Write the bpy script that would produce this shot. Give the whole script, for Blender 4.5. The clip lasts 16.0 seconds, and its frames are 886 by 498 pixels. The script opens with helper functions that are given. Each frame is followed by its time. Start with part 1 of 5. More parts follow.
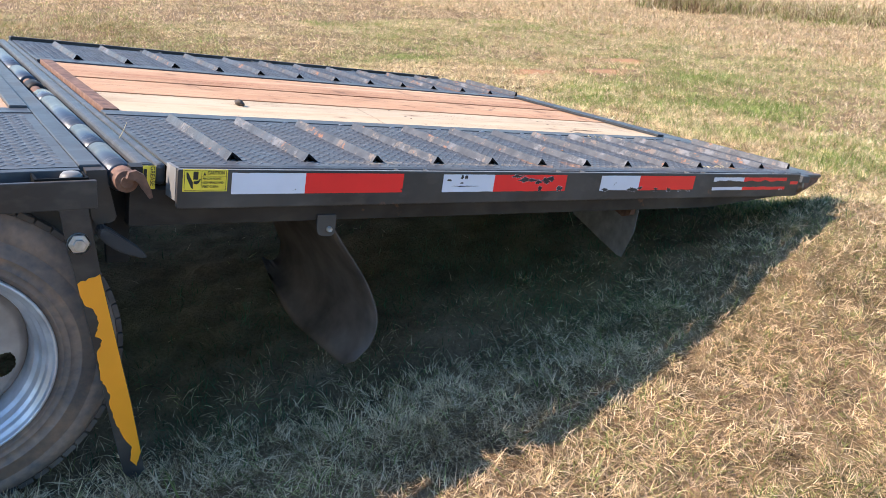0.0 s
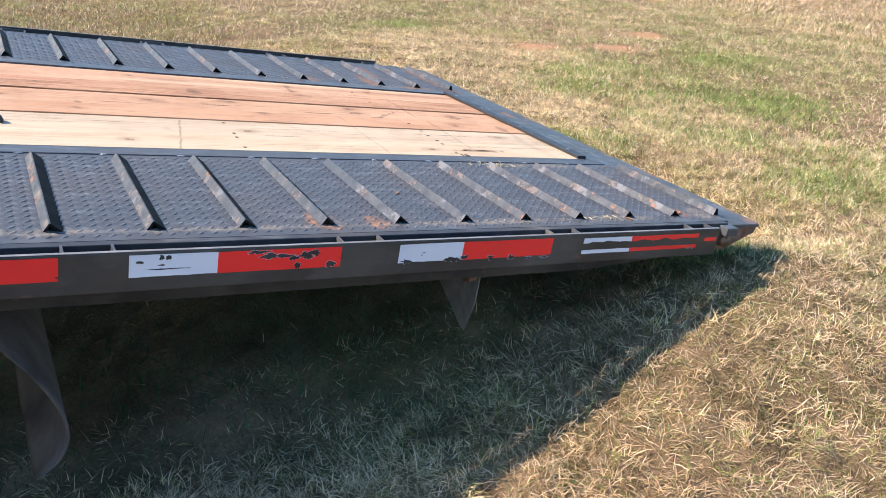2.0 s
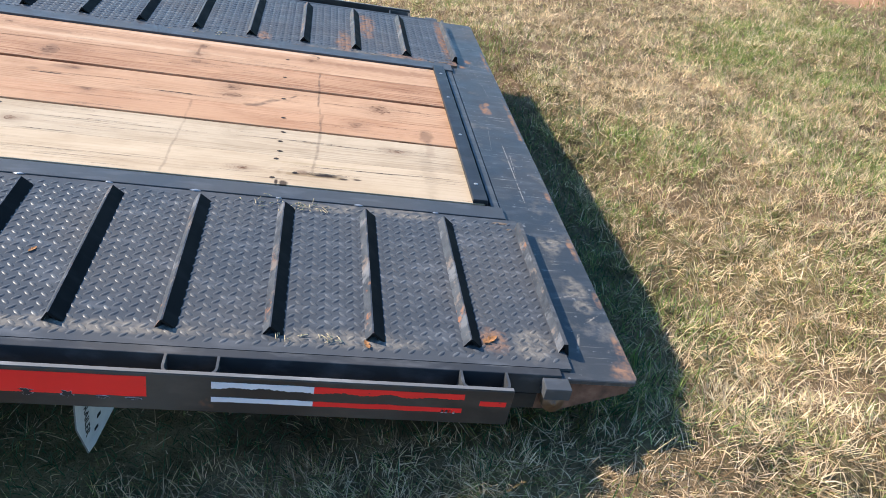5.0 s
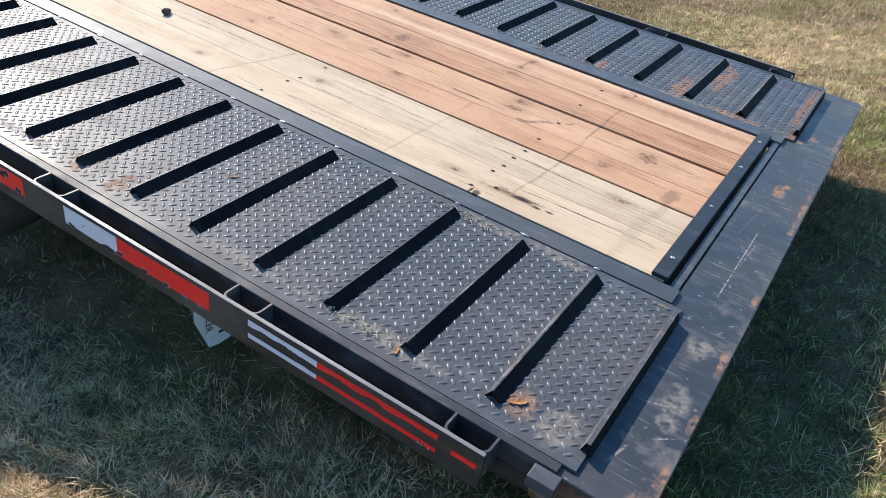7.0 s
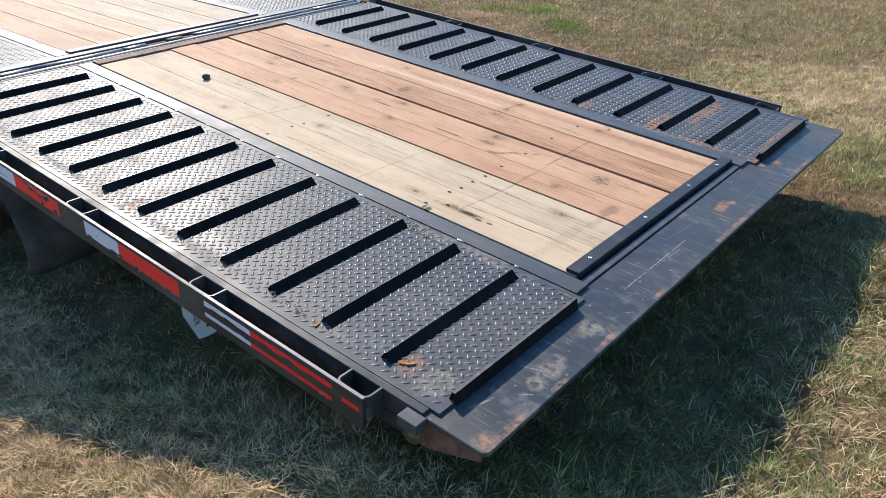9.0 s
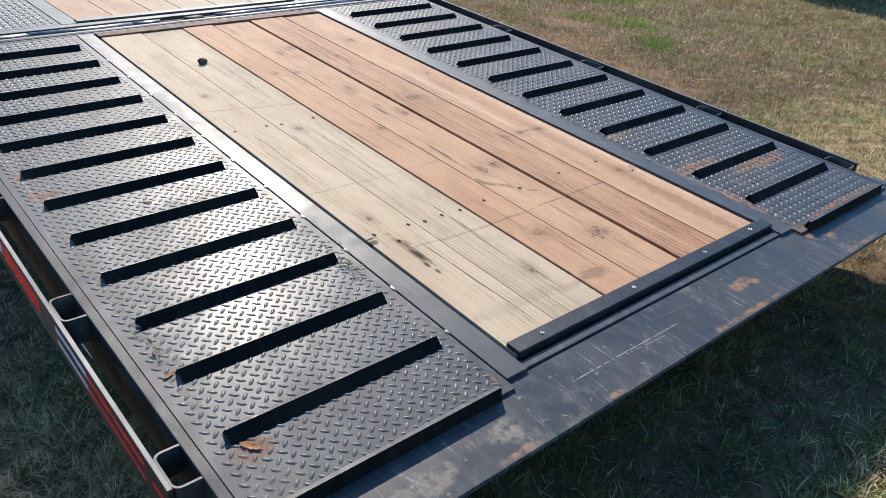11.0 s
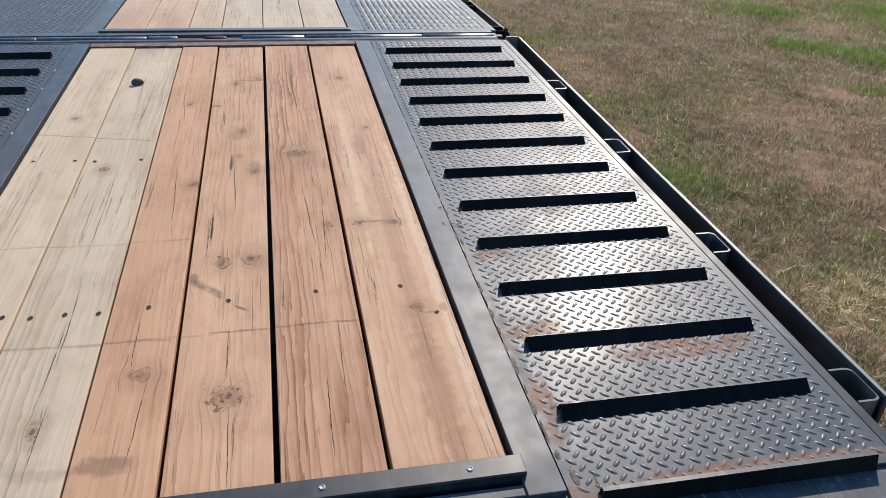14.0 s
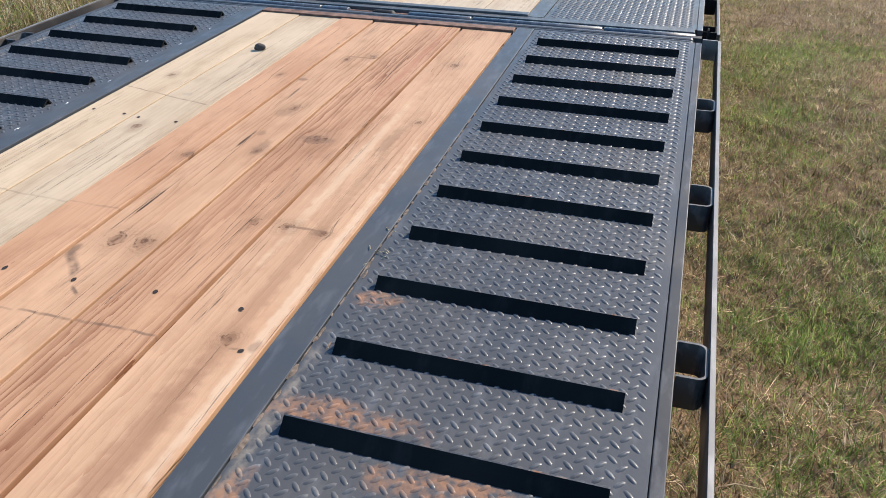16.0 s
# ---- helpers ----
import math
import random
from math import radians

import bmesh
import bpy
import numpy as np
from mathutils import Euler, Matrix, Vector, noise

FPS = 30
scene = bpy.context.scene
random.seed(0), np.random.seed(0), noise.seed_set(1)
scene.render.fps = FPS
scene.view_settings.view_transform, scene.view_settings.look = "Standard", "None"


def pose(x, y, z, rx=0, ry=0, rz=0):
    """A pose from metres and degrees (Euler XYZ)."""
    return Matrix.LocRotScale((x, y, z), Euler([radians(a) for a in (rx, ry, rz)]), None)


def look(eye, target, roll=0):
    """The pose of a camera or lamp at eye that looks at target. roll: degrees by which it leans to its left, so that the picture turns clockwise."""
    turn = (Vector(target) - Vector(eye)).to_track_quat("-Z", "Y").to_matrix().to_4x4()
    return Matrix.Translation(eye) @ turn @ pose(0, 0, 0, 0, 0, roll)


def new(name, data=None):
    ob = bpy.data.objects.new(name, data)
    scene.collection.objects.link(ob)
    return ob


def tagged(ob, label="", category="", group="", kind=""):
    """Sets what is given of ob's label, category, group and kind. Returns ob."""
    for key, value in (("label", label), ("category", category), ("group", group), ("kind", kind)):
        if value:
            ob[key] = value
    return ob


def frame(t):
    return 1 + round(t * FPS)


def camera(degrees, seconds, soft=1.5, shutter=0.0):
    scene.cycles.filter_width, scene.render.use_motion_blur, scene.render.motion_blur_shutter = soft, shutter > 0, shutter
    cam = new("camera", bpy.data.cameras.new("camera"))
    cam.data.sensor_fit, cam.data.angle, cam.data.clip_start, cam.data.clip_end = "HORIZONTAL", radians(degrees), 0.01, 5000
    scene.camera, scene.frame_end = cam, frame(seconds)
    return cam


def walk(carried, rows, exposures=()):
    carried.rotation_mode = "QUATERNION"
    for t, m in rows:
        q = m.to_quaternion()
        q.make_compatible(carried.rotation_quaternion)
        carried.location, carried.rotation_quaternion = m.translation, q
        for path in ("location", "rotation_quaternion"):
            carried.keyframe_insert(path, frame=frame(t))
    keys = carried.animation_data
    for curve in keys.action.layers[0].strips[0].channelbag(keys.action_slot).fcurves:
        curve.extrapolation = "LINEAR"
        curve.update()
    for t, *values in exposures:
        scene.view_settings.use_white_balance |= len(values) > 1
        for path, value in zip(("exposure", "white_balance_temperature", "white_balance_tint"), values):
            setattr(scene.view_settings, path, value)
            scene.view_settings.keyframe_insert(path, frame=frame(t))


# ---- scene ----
cam = camera(59.44, 16.0, soft=0.6)
PATH = [
    (0, -0.449, -2.949, 1.177, 71.52, -6.31, -34.70),
    (0.5, -0.236, -2.817, 1.233, 69.83, -7.13, -33.82),
    (1, -0.054, -2.785, 1.277, 68.58, -7.46, -32.34),
    (1.5, 0.260, -2.803, 1.346, 68.19, -7.95, -30.01),
    (2, 0.523, -2.809, 1.392, 67.53, -7.66, -29.65),
    (2.5, 0.790, -2.729, 1.444, 66.43, -8.26, -29.71),
    (3, 1.038, -2.719, 1.482, 65.57, -8.23, -25.74),
    (3.5, 1.341, -2.683, 1.530, 64.42, -7.63, -19.18),
    (3.7, 1.451, -2.638, 1.531, 63.61, -6.90, -17.62),
    (5.8, 2.413, -2.233, 1.686, 54.87, -7.15, 10.46),
    (6, 2.463, -2.190, 1.683, 54.61, -6.53, 16.73),
    (6.5, 2.668, -2.116, 1.698, 54.70, -6.21, 30.02),
    (7, 2.873, -2.175, 1.696, 55.78, -5.91, 32.95),
    (7.5, 3.085, -2.267, 1.704, 56.94, -4.53, 34.05),
    (8, 3.298, -2.190, 1.717, 57.88, -3.44, 36.74),
    (8.5, 3.417, -2.193, 1.748, 59.48, -2.26, 38.62),
    (8.7, 3.453, -2.204, 1.745, 60.29, -1.26, 38.98),
    (10.8, 3.508, -1.689, 1.649, 60.69, -3.89, 48.62),
    (11, 3.488, -1.600, 1.658, 60.45, -3.71, 49.59),
    (11.5, 3.509, -1.367, 1.642, 60.81, -2.86, 54.20),
    (12, 3.586, -1.046, 1.641, 60.94, -2.67, 59.12),
    (12.5, 3.580, -0.735, 1.627, 61.74, -2.57, 62.70),
    (13, 3.547, -0.444, 1.615, 62.42, -2.52, 68.45),
    (13.5, 3.567, -0.110, 1.597, 62.06, -2.63, 74.39),
    (14, 3.493, 0.189, 1.549, 61.95, -2.12, 78.19),
    (14.5, 3.386, 0.415, 1.536, 61.45, -1.17, 84.63),
    (15, 3.323, 0.709, 1.500, 60.62, -0.94, 92.38),
    (15.5, 3.221, 0.979, 1.505, 60.22, -0.93, 98.98),
    (16, 3.067, 1.159, 1.480, 60.43, -0.43, 107.09),
]
walk(cam, [(t, pose(*p)) for t, *p in PATH], [(0.0, 1.18, 6850, 16), (1.5, 1.19, 6850, 16), (2.5, 1.05, 6850, 15), (3.7, 0.98, 6700, 12), (6.0, 0.85, 6500, 10), (8.5, 0.7, 6500, 10), (11.0, 0.45, 6500, 10), (12.2, 0.5, 6500, 10), (14.5, 0.33, 6550, 10), (16.0, 0.75, 6850, 11)])

# ---- light ----
SUN_ELEV, SUN_AZ = 35.5, 153.0
world = bpy.data.worlds.new("sky")
scene.world = world
world.use_nodes = True
wn = world.node_tree.nodes
sky = wn.new("ShaderNodeTexSky")
sky.sky_type, sky.sun_disc = "NISHITA", False
sky.air_density, sky.dust_density, sky.ozone_density = 1.2, 0.3, 4.0
sky.sun_elevation, sky.sun_rotation = radians(SUN_ELEV), radians(90.0 - SUN_AZ)
deep = wn.new("ShaderNodeHueSaturation")
deep.inputs["Saturation"].default_value = 1.2
world.node_tree.links.new(sky.outputs[0], deep.inputs["Color"])
world.node_tree.links.new(deep.outputs[0], wn["Background"].inputs[0])
wn["Background"].inputs[1].default_value = 0.15
sun = new("sun", bpy.data.lights.new("sun", "SUN"))
sun.data.energy, sun.data.angle, sun.data.color = 4.7, radians(0.55), (1.0, 0.905, 0.79)
ce = math.cos(radians(SUN_ELEV))
SUN_DIR = Vector((ce * math.cos(radians(SUN_AZ)), ce * math.sin(radians(SUN_AZ)), math.sin(radians(SUN_ELEV))))
sun.matrix_world = look(SUN_DIR * 30, (0, 0, 0))


# ---- materials ----
class Mat:
    """A small node builder."""

    def __init__(self, name, rough=0.5, metal=0.0, spec=0.5):
        self.m = bpy.data.materials.new(name)
        self.m.use_nodes = True
        self.t = self.m.node_tree
        self.b = self.t.nodes["Principled BSDF"]
        self.set(self.b, "Roughness", rough)
        self.set(self.b, "Metallic", metal)
        self.set(self.b, "Specular IOR Level", spec)
        tc = self.node("ShaderNodeTexCoord")
        self.obj = tc.outputs["Object"]

    def node(self, kind, **props):
        n = self.t.nodes.new(kind)
        for key, value in props.items():
            setattr(n, key, value)
        return n

    def set(self, n, key, value):
        if isinstance(value, bpy.types.NodeSocket):
            self.t.links.new(value, n.inputs[key])
        else:
            n.inputs[key].default_value = value

    def mapped(self, scale=(1, 1, 1), rot=(0, 0, 0), loc=(0, 0, 0), src=None):
        n = self.node("ShaderNodeMapping")
        self.set(n, "Vector", src or self.obj)
        self.set(n, "Scale", scale)
        self.set(n, "Rotation", rot)
        self.set(n, "Location", loc)
        return n.outputs[0]

    def noise(self, scale, detail=3.0, vec=None, rough=0.55, distort=0.0):
        n = self.node("ShaderNodeTexNoise")
        self.set(n, "Vector", vec or self.obj)
        self.set(n, "Scale", scale)
        self.set(n, "Detail", detail)
        self.set(n, "Roughness", rough)
        self.set(n, "Distortion", distort)
        return n.outputs["Fac"]

    def math(self, op, a, b=0.5, clamp=False):
        n = self.node("ShaderNodeMath", operation=op, use_clamp=clamp)
        self.set(n, 0, a)
        self.set(n, 1, b)
        return n.outputs[0]

    def step(self, src, lo, hi, to0=0.0, to1=1.0):
        n = self.node("ShaderNodeMapRange")
        self.set(n, "Value", src)
        self.set(n, "From Min", lo)
        self.set(n, "From Max", hi)
        self.set(n, "To Min", to0)
        self.set(n, "To Max", to1)
        return n.outputs[0]

    def mix(self, fac, a, b, blend="MIX"):
        n = self.node("ShaderNodeMix", data_type="RGBA", blend_type=blend)
        self.set(n, 0, fac)
        for key, v in ((6, a), (7, b)):
            self.set(n, key, (*v, 1.0) if isinstance(v, tuple) and len(v) == 3 else v)
        return n.outputs[2]

    def ramp(self, fac, stops):
        n = self.node("ShaderNodeValToRGB")
        e = n.color_ramp.elements
        while len(e) < len(stops):
            e.new(0.5)
        for el, (p, c) in zip(e, stops):
            el.position, el.color = p, (*c, 1.0)
        self.set(n, 0, fac)
        return n.outputs[0]

    def color(self, c):
        self.set(self.b, "Base Color", (*c, 1.0) if isinstance(c, tuple) and len(c) == 3 else c)
        return self

    def bump(self, height, strength=0.3, dist=0.002):
        n = self.node("ShaderNodeBump")
        self.set(n, "Height", height)
        self.set(n, "Strength", strength)
        self.set(n, "Distance", dist)
        self.set(self.b, "Normal", n.outputs[0])
        return self

    def rough(self, r):
        self.set(self.b, "Roughness", r)
        return self


def blob(m, spots, wobble=1.0, scale=16.0):
    """A ragged mask round the spots (x, y, half length, half width)."""
    out, n = None, m.step(m.noise(scale, 5), 0.25, 0.75, -0.6 * wobble, 0.6 * wobble)
    for px, py, rx, ry in spots:
        d = m.node("ShaderNodeVectorMath", operation="LENGTH")
        m.set(d, 0, m.mapped((1 / rx, 1 / ry, 0.0), loc=(-px / rx, -py / ry, 0.0)))
        k = m.step(m.math("ADD", d.outputs["Value"], n), 1.15, 0.6)
        out = k if out is None else m.math("MAXIMUM", out, k)
    return out


def steel(name, base=(0.022, 0.025, 0.031), worn=(0.10, 0.105, 0.11), rust=0.0, rough=(0.32, 0.5), dust=0.25, spec=0.5, dirt=(), red=(), scratch=0.0, bump=0.12, marks=(), coat=0.0):
    """Black-painted steel: worn, dusty, with rust patches. dirt, red: spots of dried mud and of rust."""
    m = Mat(name, spec=spec)
    big, fine = m.noise(3.0, 4), m.noise(38.0, 5)
    scuff = m.step(m.noise(9.0, 6, vec=m.mapped((1.0, 3.5, 2.0))), 0.52, 0.72)
    c = m.mix(m.math("MULTIPLY", scuff, 0.55), base, worn)
    c = m.mix(m.math("MULTIPLY", m.step(big, 0.45, 0.75), dust), c, (0.14, 0.12, 0.10))
    dull = m.math("MULTIPLY", m.step(big, 0.45, 0.75), dust * 0.5)
    if scratch:
        for ang, sc in ((0.5, 1.0), (-0.25, 1.7), (1.25, 1.3)):
            ln = m.noise(1.0, 2, vec=m.mapped((3.0 * sc, 130.0 * sc, 1.0), rot=(0, 0, ang), loc=(ang * 7, 2.0, 0)), rough=0.5)
            spot = m.step(m.noise(5.0 * sc, 2, vec=m.mapped((1, 1, 1), loc=(ang * 3, 1, 0))), 0.5, 0.62)
            c = m.mix(m.math("MULTIPLY", m.math("MULTIPLY", m.step(ln, 0.66, 0.70), spot), scratch), c, (0.32, 0.30, 0.27))
        c = m.mix(m.math("MULTIPLY", m.step(m.noise(70.0, 3), 0.66, 0.72), scratch * 0.7), c, (0.26, 0.26, 0.26))
        c = m.mix(m.math("MULTIPLY", m.step(m.noise(7.0, 6, rough=0.7), 0.57, 0.66), scratch * 0.55), c, (0.22, 0.19, 0.155))
    if marks:
        sep = m.node("ShaderNodeSeparateXYZ")
        m.set(sep, 0, m.obj)
        ragged = m.step(m.noise(90.0, 3), 0.42, 0.52)
        for xa, ya, xb, yb, w, k in marks:
            at = m.math("SUBTRACT", m.math("SUBTRACT", sep.outputs[0], xa), m.math("MULTIPLY", m.math("SUBTRACT", sep.outputs[1], ya), (xb - xa) / (yb - ya)))
            on = m.math("MULTIPLY", m.step(m.math("ABSOLUTE", at), w, w * 0.4), m.math("MULTIPLY", m.step(sep.outputs[1], ya, ya + 0.01), m.step(sep.outputs[1], yb, yb - 0.01)))
            c = m.mix(m.math("MULTIPLY", m.math("MULTIPLY", on, ragged), k), c, (0.42, 0.36, 0.29))
    if rust:
        r = m.step(m.math("ADD", m.math("MULTIPLY", m.noise(5.5, 5), 0.75), m.math("MULTIPLY", fine, 0.25)), 0.66 - 0.12 * rust, 0.76 - 0.12 * rust)
        c = m.mix(r, c, m.mix(fine, (0.16, 0.055, 0.025), (0.34, 0.15, 0.07)))
        dull = m.math("MAXIMUM", dull, m.math("MULTIPLY", r, 0.4))
    for spots, c0, c1 in ((dirt, (0.20, 0.17, 0.13), (0.36, 0.31, 0.25)), (red, (0.20, 0.10, 0.06), (0.40, 0.22, 0.13))):
        if spots:
            k = m.math("MULTIPLY", m.math("MULTIPLY", blob(m, spots), m.step(m.noise(55.0, 4), 0.35, 0.6)), 0.85 if spots is red else 0.55)
            c = m.mix(k, c, m.mix(m.noise(120.0, 3), c0, c1))
            dull = m.math("MAXIMUM", dull, m.math("MULTIPLY", k, 0.5))
    m.color(c).rough(m.math("ADD", m.step(m.noise(14.0, 4), 0.3, 0.7, rough[0], rough[1]), dull, True))
    if coat:
        m.set(m.b, "Coat Weight", m.math("MULTIPLY", m.step(m.noise(6.0, 4), 0.3, 0.7, 0.6, 1.2), coat))
        m.set(m.b, "Coat Roughness", 0.17)
    m.bump(m.math("ADD", fine, m.math("MULTIPLY", m.noise(140.0, 2), 0.5)), bump, 0.0015)
    return m.m


RED = [(2.215, 0.72, 0.035, 0.14), (2.315, 0.98, 0.035, 0.17), (2.64, 0.95, 0.02, 0.25), (2.66, 0.63, 0.03, 0.05), (2.51, -1.13, 0.035, 0.05), (1.24, -1.14, 0.04, 0.06), (1.38, -1.15, 0.03, 0.05), (1.9, 0.67, 0.03, 0.05), (2.45, 0.64, 0.10, 0.025)]
DIRT = [(2.35, -0.63, 0.10, 0.025), (2.16, -0.635, 0.09, 0.02), (2.2, -1.16, 0.15, 0.03), (2.6, -1.14, 0.05, 0.05), (1.7, -1.165, 0.3, 0.02), (1.0, -1.165, 0.3, 0.015), (2.3, 0.63, 0.25, 0.015), (0.6, -1.16, 0.15, 0.02)]
MARKS = ((2.720, -0.492, 2.724, -0.096, 0.0020, 0.75), (2.726, -0.334, 2.736, -0.173, 0.0012, 0.6), (2.750, -1.04, 2.795, -1.00, 0.004, 0.55), (2.69, -0.71, 2.80, -0.68, 0.012, 0.3), (2.69, -0.955, 2.77, -0.925, 0.012, 0.35),
         (2.77, -0.59, 2.805, -0.56, 0.004, 0.5), (2.70, -1.15, 2.72, -1.08, 0.004, 0.45), (2.75, 0.30, 2.74, 0.52, 0.0012, 0.3), (2.68, -0.15, 2.70, 0.05, 0.001, 0.3))
M_TREAD = steel("painted_tread_steel", (0.066, 0.071, 0.078), (0.145, 0.151, 0.16), 0.0, (0.36, 0.48), 0.3, 0.13, DIRT, RED, bump=0.15, coat=0.05)
M_STRIP = steel("painted_flat_steel", (0.055, 0.061, 0.068), (0.13, 0.138, 0.15), 0.0, (0.40, 0.54), 0.3, 0.22, bump=0.08, coat=0.12)
M_TAIL = steel("scuffed_plate_steel", (0.036, 0.042, 0.048), (0.10, 0.105, 0.113), 0.0, (0.30, 0.45), 0.3, 0.3, [(2.743, -0.714, 0.035, 0.045), (2.754, -0.906, 0.03, 0.05), (2.76, -0.977, 0.022, 0.03)], [(2.79, -1.20, 0.03, 0.035), (2.715, 0.20, 0.018, 0.04), (2.69, 0.63, 0.014, 0.02), (2.725, 0.70, 0.014, 0.02), (2.80, 0.12, 0.008, 0.16), (2.80, 0.75, 0.007, 0.12), (2.80, -1.13, 0.012, 0.05), (2.803, -0.95, 0.008, 0.03), (2.80, -0.72, 0.010, 0.05), (2.80, -0.45, 0.008, 0.035), (2.73, 0.245, 0.012, 0.02)], 0.75, 0.2, MARKS)
M_FRAME = steel("painted_frame_steel", (0.032, 0.028, 0.027), (0.10, 0.083, 0.07), 0.12, (0.38, 0.56), 0.5, 0.4)
# near-black, so that the cleats' backs look shaded
M_CLEAT = steel("shade_black_steel", (0.008, 0.0085, 0.009), (0.025, 0.024, 0.023), 0.0, (0.55, 0.7), 0.1, 0.05)
M_HINGE = steel("chipped_hinge_paint", (0.034, 0.042, 0.055), (0.16, 0.165, 0.18), 0.0, (0.25, 0.36), 0.12, 0.45, scratch=0.35, bump=0.08)
M_SCUFF = steel("scuffed_end_steel", (0.16, 0.155, 0.15), (0.38, 0.36, 0.34), 0.1, (0.4, 0.55), 0.4, 0.4)


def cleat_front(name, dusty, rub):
    """The sunward face of a cleat, made paler than its back to look sunlit: dark paint, pale dust in ragged patches,
    rust freckles, rubbed bright spots.
    """
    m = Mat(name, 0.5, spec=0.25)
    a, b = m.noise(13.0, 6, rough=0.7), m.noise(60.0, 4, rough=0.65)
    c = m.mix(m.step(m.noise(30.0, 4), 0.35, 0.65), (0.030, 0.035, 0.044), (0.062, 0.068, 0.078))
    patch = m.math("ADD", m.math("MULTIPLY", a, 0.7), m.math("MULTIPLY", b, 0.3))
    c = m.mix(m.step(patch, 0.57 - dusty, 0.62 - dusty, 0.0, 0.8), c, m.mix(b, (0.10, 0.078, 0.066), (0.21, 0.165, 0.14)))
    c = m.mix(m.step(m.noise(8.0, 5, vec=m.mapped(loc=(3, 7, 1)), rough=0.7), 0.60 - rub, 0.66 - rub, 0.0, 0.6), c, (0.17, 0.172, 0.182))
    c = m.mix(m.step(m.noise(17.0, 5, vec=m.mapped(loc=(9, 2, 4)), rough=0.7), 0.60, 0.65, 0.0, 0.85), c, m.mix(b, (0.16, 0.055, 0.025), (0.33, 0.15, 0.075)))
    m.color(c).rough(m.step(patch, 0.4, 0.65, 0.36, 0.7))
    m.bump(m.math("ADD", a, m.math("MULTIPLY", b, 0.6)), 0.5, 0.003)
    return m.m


M_RIDGE = cleat_front("sunlit_rubbed_steel", 0.02, 0.06)
M_LIT_DUSTY = cleat_front("sunlit_dusty_steel", 0.02, 0.03)
M_WORN = steel("worn_edge_steel", (0.05, 0.052, 0.055), (0.21, 0.205, 0.20), 0.15, (0.35, 0.55), 0.4, 0.4)
M_CHANNEL = steel("dark_channel_steel", (0.022, 0.019, 0.018), (0.06, 0.05, 0.042), 0.1, (0.45, 0.65), 0.4, 0.2)
M_EDGE = steel("dull_edge_steel", (0.038, 0.041, 0.046), (0.16, 0.162, 0.168), 0.05, (0.36, 0.5), 0.35, 0.15)
M_BLACK = steel("black_strip_steel", (0.020, 0.022, 0.026), (0.06, 0.063, 0.07), 0.0, (0.38, 0.5), 0.2, 0.35)
M_LUG = steel("tread_lug_steel", (0.076, 0.082, 0.09), (0.21, 0.218, 0.228), 0.0, (0.36, 0.48), 0.2, 0.15, DIRT, RED, bump=0.2, coat=0.06)
M_DARK = steel("black_recess_steel", (0.010, 0.010, 0.011), (0.02, 0.02, 0.02), 0.0, (0.5, 0.7), 0.1, 0.2)


def rusty(name):
    m = Mat(name, 0.8)
    n = m.noise(30.0, 5)
    m.color(m.ramp(n, [(0.3, (0.07, 0.035, 0.025)), (0.55, (0.17, 0.085, 0.055)), (0.8, (0.28, 0.16, 0.11))]))
    m.bump(n, 0.4, 0.002)
    return m.m


M_RUST = rusty("rusty_steel")


